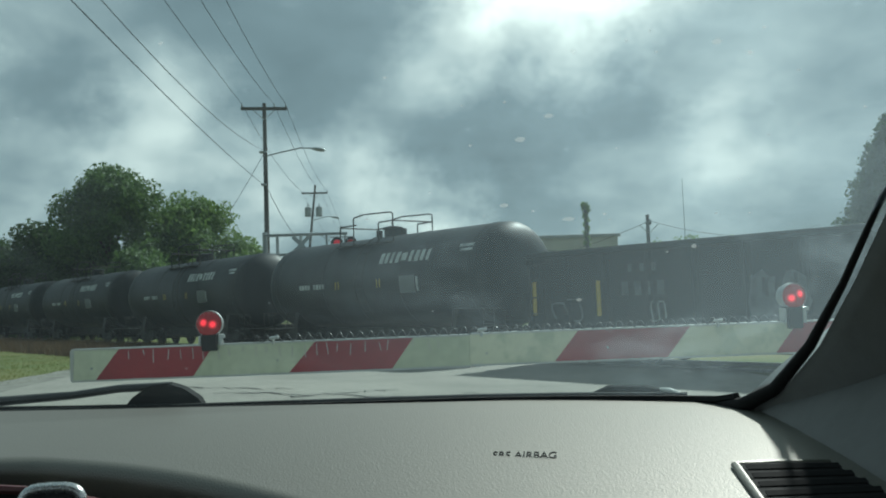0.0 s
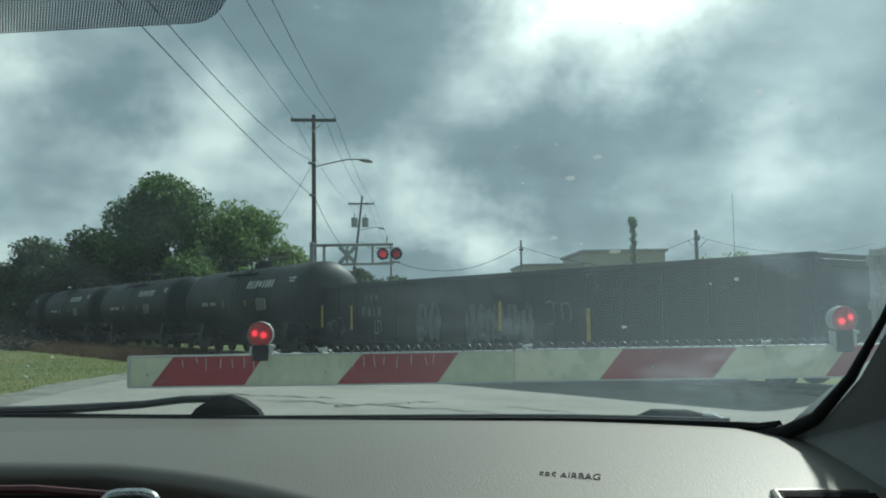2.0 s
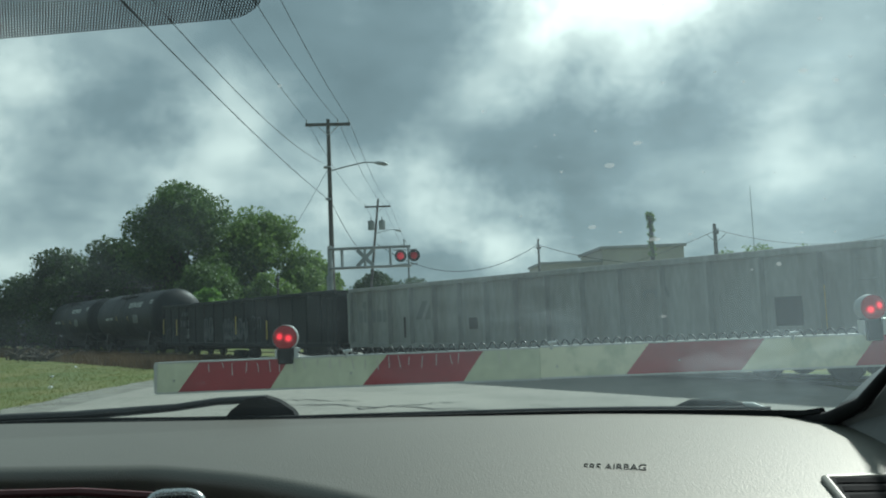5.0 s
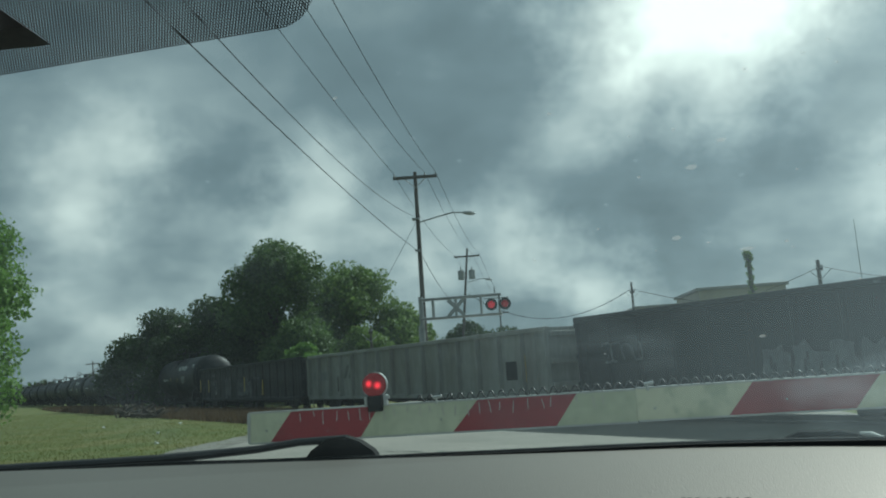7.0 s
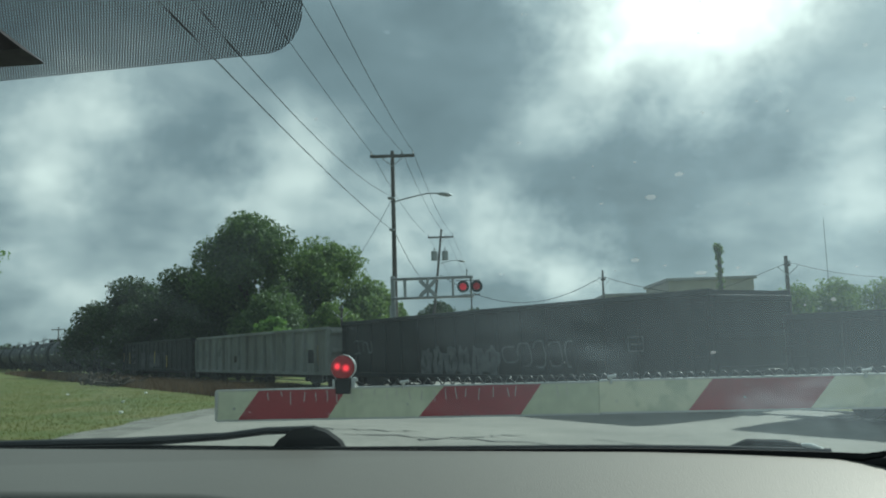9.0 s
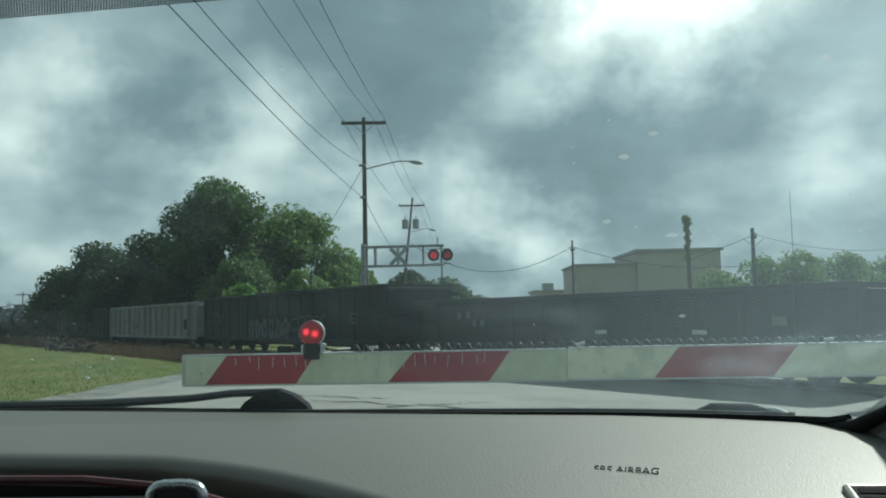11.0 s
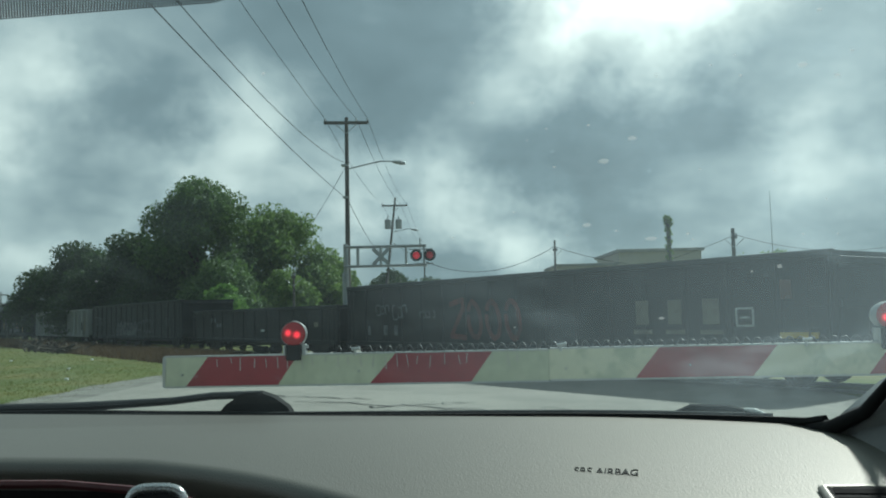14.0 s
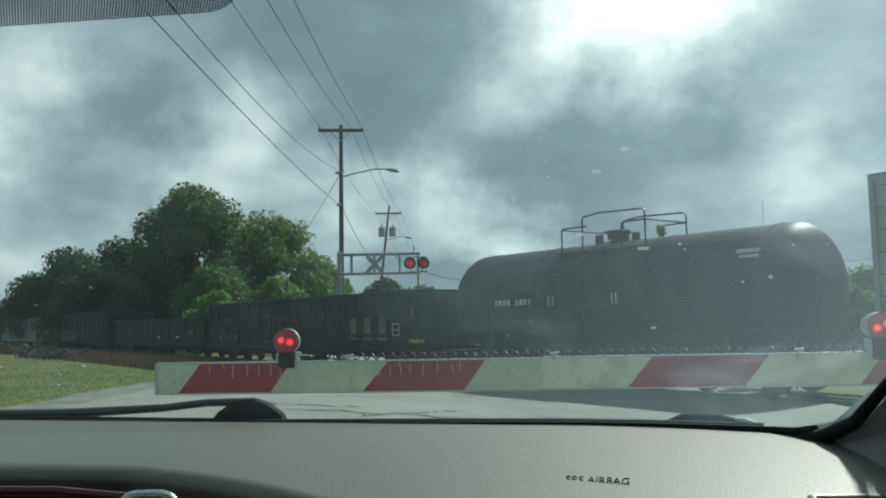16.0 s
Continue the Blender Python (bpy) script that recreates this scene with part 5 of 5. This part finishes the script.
def lip_y(x):
    """The edge of the dash top that faces the seats."""
    f = min(1.0, max(0.0, (x + 0.36) / 0.55))
    return 0.955 - 0.14 * min(0.0, x + 0.3) - 0.45 * f ** 1.5


def end_x(y):
    """The dash's end beside the door."""
    return 0.52 + 0.05 * max(0.0, y - 0.9)


def top_z(x, y):
    return 1.302 - 0.085 * (1.2 - y) + 0.010 * sin(pi * min(1, max(0, (y - 0.6) / 0.6)))


def roll(d, r):
    return 0.0 if d >= r else r - sqrt(max(0.0, r * r - (r - max(0.0, d)) ** 2))


def build_car():
    car = thing("car")
    tagged(car, "parked car with grey dashboard and dusty windscreen", "car")
    bm = bmesh.new()
    rows, under = [], []
    nx, ny = 90, 40
    for i in range(nx + 1):
        x = -1.05 + (0.455 + 1.05) * i / nx
        y0, y1 = lip_y(x), base_y(x) - 0.005
        col = []
        for j in range(ny + 1):
            f = j / ny
            y = y0 + (y1 - y0) * f ** 1.25
            xx = x + max(0.0, (x - 0.15) / 0.305) * (end_x(y) - 0.455)
            z = top_z(xx, y) - roll((y - y0), 0.016) - roll(end_x(y) - xx, 0.02)
            col.append(bm.verts.new((xx, y, z)))
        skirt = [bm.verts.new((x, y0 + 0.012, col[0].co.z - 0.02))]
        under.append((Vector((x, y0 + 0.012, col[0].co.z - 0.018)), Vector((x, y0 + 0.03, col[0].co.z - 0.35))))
        rows.append(skirt[::-1] + col)
    for a, b in zip(rows, rows[1:]):
        for j in range(len(a) - 1):
            bm.faces.new((a[j], b[j], b[j + 1], a[j + 1]))
    part("dashboard", bm, DASH, car, "pebbled grey vinyl dashboard", smooth=True)
    # plain sheet, no hollow: the recess's shade is in its near-black colour
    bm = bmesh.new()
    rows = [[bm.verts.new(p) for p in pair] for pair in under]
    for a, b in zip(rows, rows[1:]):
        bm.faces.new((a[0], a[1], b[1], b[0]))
    part("lower_dash", bm, DASH_DARK, car, "near-black sheet for the dark recess under the dash top")
    # the relief's dark shadows are put into the lettering's own colour
    txt = text_part(car, "SRS AIRBAG", 0.0125, mat("relief_shade_lettering", (0.05, 0.05, 0.048), 0.6, vary=0.1, scale=40), pose(0.164, 0.866, top_z(0.17, 0.868) - 0.001, 34, 0, -19), "airbag_lettering", 0.0006)
    tagged(txt, "raised lettering moulded in the dashboard")
    # dark centre stack under the lip, with a red trim line and a bright bezel
    bm = bmesh.new()
    plate(bm, [(-1.05, 0.93, 1.262), (-0.34, 0.90, 1.262), (-0.20, 0.83, 1.25), (-0.20, 0.5, 1.16), (-1.05, 0.5, 1.18)], -0.25, (0, 0, 1))
    part("centre_stack", bm, DASH_DARK, car, "charcoal centre console panel")
    part("trim_line", a_tube([(-1.0, 0.925, 1.284), (-0.6, 0.905, 1.283), (-0.40, 0.895, 1.281), (-0.30, 0.875, 1.275), (-0.22, 0.84, 1.262)], 0.0045), TRIM_RED, car, "dull red trim line")
    bm = bmesh.new()
    pts = []
    for k in range(15):
        a = pi * k / 14
        pts.append((-0.285 + 0.027 * math.copysign(abs(cos(a)) ** 0.55, cos(a)), 0.845, 1.262 + 0.022 * sin(a) ** 0.6))
    tube(bm, pts, 0.0055, 8)
    part("bezel", bm, CHROME, car, "satin chrome bezel", smooth=True)
    part("dial", a_box(-0.309, -0.261, 0.842, 0.862, 1.235, 1.281, bevel=0.006), BLACK_PLASTIC, car)
    # air vent at the end of the dash
    vent = thing("air_vent")
    vent.parent = car
    P = [Vector((x, y, top_z(x, y) + 0.002)) for x, y in ((0.352, 0.795), (0.440, 0.785), (0.440, 0.60), (0.310, 0.60))]
    part("vent_frame", a_tube([P[3], P[0], P[0].lerp(P[1], 0.5) + Vector((0, 0.004, 0)), P[1]], 0.0042, 8), DASH, vent, "grey vent surround", smooth=True)
    # no well is cut: a flat black plate gives the shade inside the vent
    part("vent_shade_plate", plate(bmesh.new(), P, 0.002, (0, 0, 1)), RUBBER, vent)
    for k in range(9):
        f = (k + 0.7) / 9
        u, v = P[0].lerp(P[3], f) + Vector((0.006, 0, 0.0045)), P[1].lerp(P[2], f) + Vector((0, 0, 0.0045))
        part("slat", plate(bmesh.new(), [u, v, v - Vector((0, 0.005, 0.003)), u - Vector((0, 0.005, 0.003))], 0.0012, (0, 0, 1)), RUBBER, vent)
    # windscreen, its rubber foot and the dotted print round the mirror
    bm = bmesh.new()
    rows = []
    for i in range(41):
        x = -1.0 + 1.54 * i / 40
        rows.append([bm.verts.new((x, base_y(x) + 0.03 - f * 0.95, 1.295 + f * 0.95 * 0.56 + 0.03 * sin(pi * f))) for f in [k / 12 for k in range(13)]])
    for a, b in zip(rows, rows[1:]):
        for j in range(12):
            bm.faces.new((a[j], b[j], b[j + 1], a[j + 1]))
    ws = part("windscreen", bm, GLASS, car, "dusty clear windscreen glass", smooth=True)
    ws.visible_shadow = False
    pts = [(x, base_y(x) + 0.004, 1.300) for x in [-1.02 + 1.46 * k / 40 for k in range(41)]] + [(0.458, 1.07, 1.302), (0.472, 1.045, 1.308)]
    part("screen_seal", a_tube(pts, 0.0065), RUBBER, car)
    pts = [(x, base_y(x) + 0.035, 1.296) for x in [-1.02 + 1.46 * k / 40 for k in range(41)]]
    part("cowl", a_tube(pts, 0.012), RUBBER, car)

    def on_glass(x, f, off=-0.006):
        return Vector((x, base_y(x) + 0.03 - f * 0.95 + off, 1.295 + f * 0.95 * 0.56 + 0.03 * sin(pi * f) + off))

    # pale spots on the glass: place across, place up the screen, radius, stretch
    for x, f, r, stretch in ((0.217, 0.378, 0.004, 2.6), (0.25, 0.383, 0.003, 1), (0.15, 0.404, 0.004, 1.8), (-0.141, 0.621, 0.003, 1), (0.178, 0.591, 0.0022, 1),
                             (0.311, 0.573, 0.004, 1), (0.256, 0.237, 0.003, 1.8), (0.172, 0.521, 0.004, 1.6), (0.276, 0.64, 0.003, 1), (0.283, 0.588, 0.005, 1.2),
                             (0.231, 0.605, 0.0016, 1), (0.09, 0.225, 0.0015, 1), (0.349, 0.324, 0.004, 1), (0.326, 0.317, 0.002, 1), (0.152, 0.494, 0.005, 1.5),
                             (0.312, 0.597, 0.0025, 1), (-0.403, 0.337, 0.0018, 2), (0.239, 0.475, 0.0018, 1)):
        bm = bmesh.new()
        bmesh.ops.create_circle(bm, cap_ends=True, segments=14, radius=r * 0.62)
        for v in bm.verts:
            v.co.x *= stretch
            v.co *= 1 + 0.25 * noise.noise(v.co * 900 + Vector((x * 50, f * 50, 0)))
        bmesh.ops.transform(bm, matrix=Matrix.Translation(on_glass(x, f, -0.003)) @ pose(0, 0, 0, 62, 0, -15), verts=bm.verts[:])
        sp = part("pale_spot", bm, SPOT, car)
        sp.visible_shadow = False
    # finer specks scattered over the passenger's side
    rnd = random.Random(77)
    for _ in range(30):
        x, f, r = 0.42 * rnd.random() ** 0.7, rnd.uniform(0.36, 0.72), rnd.uniform(0.0006, 0.0015)
        bm = bmesh.new()
        bmesh.ops.create_circle(bm, cap_ends=True, segments=9, radius=r)
        for v in bm.verts:
            v.co.x *= rnd.uniform(0.9, 1.5)
        bmesh.ops.transform(bm, matrix=Matrix.Translation(on_glass(x, f, -0.003)) @ pose(0, 0, 0, 62, 0, -15), verts=bm.verts[:])
        sp = part("pale_spot", bm, SPOT, car)
        sp.visible_shadow = False
    bm = bmesh.new()
    grid = []
    for x in [-0.75 + 0.585 * i / 20 for i in range(21)] + [-0.165 + 0.04 * sin(pi / 2 * i / 12) for i in range(1, 13)]:
        edge = max(0.0, (x + 0.165) / 0.04)
        f0 = 0.695 + 0.055 * (1 - sqrt(max(0, 1 - min(1, edge) ** 2)))
        grid.append([bm.verts.new(on_glass(x, f0 + (1.0 - f0) * j / 8)) for j in range(9)])
    for a, b in zip(grid, grid[1:]):
        for j in range(8):
            bm.faces.new((a[j], b[j], b[j + 1], a[j + 1]))
    fr = part("shade_print", bm, FRIT, car, "dark dotted print on the glass")
    fr.visible_shadow = False
    bm = bmesh.new()
    plate(bm, [(-0.42, 0.50, 1.725), (-0.36, 0.505, 1.705), (-0.303, 0.51, 1.659), (-0.42, 0.505, 1.655)], 0.03, (0, 1, 0))
    part("mirror_mount", bm, BLACK_PLASTIC, car)
    part("mirror_stem", a_tube([(-0.345, 0.50, 1.68), (-0.335, 0.47, 1.655), (-0.335, 0.44, 1.62)], 0.014, 12), CHROME, car, smooth=True)
    # passenger side pillar, flaring into the dash
    inner = [(0.462, 1.065, 1.292), (0.478, 1.02, 1.300), (0.492, 0.965, 1.325), (0.502, 0.90, 1.378), (0.503, 0.83, 1.445), (0.490, 0.735, 1.525), (0.478, 0.60, 1.61), (0.47, 0.45, 1.70), (0.46, 0.25, 1.80)]
    bm = bmesh.new()
    rings = []
    for k, p in enumerate(inner):
        p = Vector(p)
        flare = max(0.0, 1 - k / 3.0)
        sec = [p, p + Vector((0.010, -0.022, 0.004)), p + Vector((0.035, -0.05 - 0.05 * flare, -0.005 - 0.022 * flare)), p + Vector((0.09, -0.09 - 0.08 * flare, -0.02 - 0.055 * flare)),
               p + Vector((0.17, -0.11 - 0.06 * flare, -0.04)), p + Vector((0.18, 0.02, -0.02)), p + Vector((0.05, 0.03, 0.0))]
        rings.append([bm.verts.new(q) for q in sec])
    n = len(rings[0])
    for a, b in zip(rings, rings[1:]):
        for i in range(n):
            bm.faces.new((a[i], a[(i + 1) % n], b[(i + 1) % n], b[i]))
    bm.faces.new(rings[0][::-1])
    bm.faces.new(rings[-1])
    bmesh.ops.recalc_face_normals(bm, faces=bm.faces[:])
    part("side_pillar", bm, FABRIC, car, "grey moulded windscreen pillar trim", smooth=True)
    # broad foot of the pillar trim that runs back along the end of the dash
    bm = bmesh.new()
    rows = []
    for k in range(15):
        y = 1.06 - 0.66 * k / 14
        x = 0.482 - 0.085 * (1.0 - y) if y < 1.0 else 0.482
        z = top_z(x, y)
        rows.append([bm.verts.new(q) for q in ((x - 0.004, y, z - 0.03), (x, y, z - 0.004), (x + 0.012, y, z + 0.012), (x + 0.06, y - 0.01, z + 0.055), (x + 0.14, y - 0.02, z + 0.11), (x + 0.17, y - 0.02, z + 0.11), (x + 0.17, y, z - 0.10))])
    for a, b in zip(rows, rows[1:]):
        for i in range(6):
            bm.faces.new((a[i], b[i], b[i + 1], a[i + 1]))
    bmesh.ops.recalc_face_normals(bm, faces=bm.faces[:])
    part("pillar_foot", bm, FABRIC, car, "grey moulded pillar foot beside the dash", smooth=True)
    part("pillar_seal", a_tube([Vector(p) + Vector((-0.004, 0.012, 0.0)) for p in inner], [0.009, 0.010, 0.008, 0.006, 0.004, 0.003, 0.003, 0.003, 0.003], 8), RUBBER, car, smooth=True)
    # wipers lying at the foot of the screen
    wiper = bmesh.new()
    hump = [(-0.345, 1.305, 1.306), (-0.335, 1.305, 1.318), (-0.31, 1.305, 1.334), (-0.285, 1.305, 1.336), (-0.262, 1.305, 1.328), (-0.24, 1.305, 1.312), (-0.232, 1.305, 1.298), (-0.345, 1.305, 1.29)]
    plate(wiper, hump, 0.03, (0, 1, 0))
    part("wiper_cap", wiper, RUBBER, car)
    part("wiper_arm", a_tube([(-0.28, 1.31, 1.332), (-0.36, 1.325, 1.330), (-0.43, 1.34, 1.322), (-0.60, 1.36, 1.314), (-0.95, 1.40, 1.312)], [0.006, 0.006, 0.006, 0.008, 0.007], 8), BLACK_PLASTIC, car)
    part("wiper_blade", a_tube([(-0.95, 1.385, 1.300), (-0.6, 1.345, 1.304), (-0.42, 1.325, 1.300), (-0.30, 1.30, 1.300)], 0.009, 6), RUBBER, car)
    part("wiper_cap", a_tube([(0.325, 1.195, 1.300), (0.35, 1.19, 1.308), (0.395, 1.17, 1.308), (0.435, 1.15, 1.300)], [0.004, 0.007, 0.007, 0.004], 8), RUBBER, car)
    # the chrome clip's highlight is put in as white paint
    part("wiper_clip", a_tube([(0.408, 1.145, 1.311), (0.420, 1.140, 1.309), (0.432, 1.134, 1.305)], [0.002, 0.004, 0.002], 8), WHITE_INK, car, "wiper clip with its chrome glint put in as white")
    # plain shell that closes the cabin, and the body below the view
    part("roof_lining", a_box(-1.1, 0.62, -1.5, 0.28, 1.83, 1.88), FABRIC, car)
    part("rear_wall", a_box(-1.1, 0.62, -1.56, -1.5, 0.4, 1.25), FABRIC, car)
    part("door_trim", a_box(0.52, 0.66, -1.5, 1.05, 0.4, 1.255, bevel=0.02), DASH_DARK, car)
    part("door_trim", a_box(-1.16, -1.10, -1.5, 0.95, 0.4, 1.22), DASH_DARK, car)
    part("side_filler", a_box(0.447, 0.66, 0.40, 1.10, 0.90, 1.262, bevel=0.015), DASH_DARK, car)
    part("floor_pan", a_box(-1.1, 0.62, -1.5, 1.0, 0.34, 0.40), FABRIC, car)
    bm = bmesh.new()
    plate(bm, [(-1.12, 1.45, 0.3), (-1.12, 1.45, 1.16), (-1.12, 2.0, 1.08), (-1.12, 2.55, 0.92), (-1.12, 2.65, 0.75), (-1.12, 2.65, 0.3)], 1.74, (1, 0, 0))
    part("bonnet", bm, CAR_PAINT, car)
    for x in (-1.0, 0.5):
        for y in (1.95, -1.1):
            part("tyre", lathe(bmesh.new(), [(-0.1, 0.2), (-0.1, 0.31), (-0.07, 0.34), (0.07, 0.34), (0.1, 0.31), (0.1, 0.2)], 28, "X"), RUBBER, car, at=Matrix.Translation((x, y, 0.34)))


build_car()


def motions():
    times = [0.5 * i for i in range(33)]
    for car, tau in RUN:
        walk(car, [(t, car_pose(tau, t)) for t in times])
    last = way_gone(0.0)
    steps = [i / 15 for i in range(241)]
    near = {o for car, tau in RUN if tau < 130 for o in car.children_recursive}
    for w, k in WHEELS:
        if w not in near:
            continue
        walk(w, [(t, Matrix.Translation((k, 0, 0.43)) @ Matrix.Rotation((way_gone(t) - last) / 0.43, 4, "Y")) for t in steps])


motions()
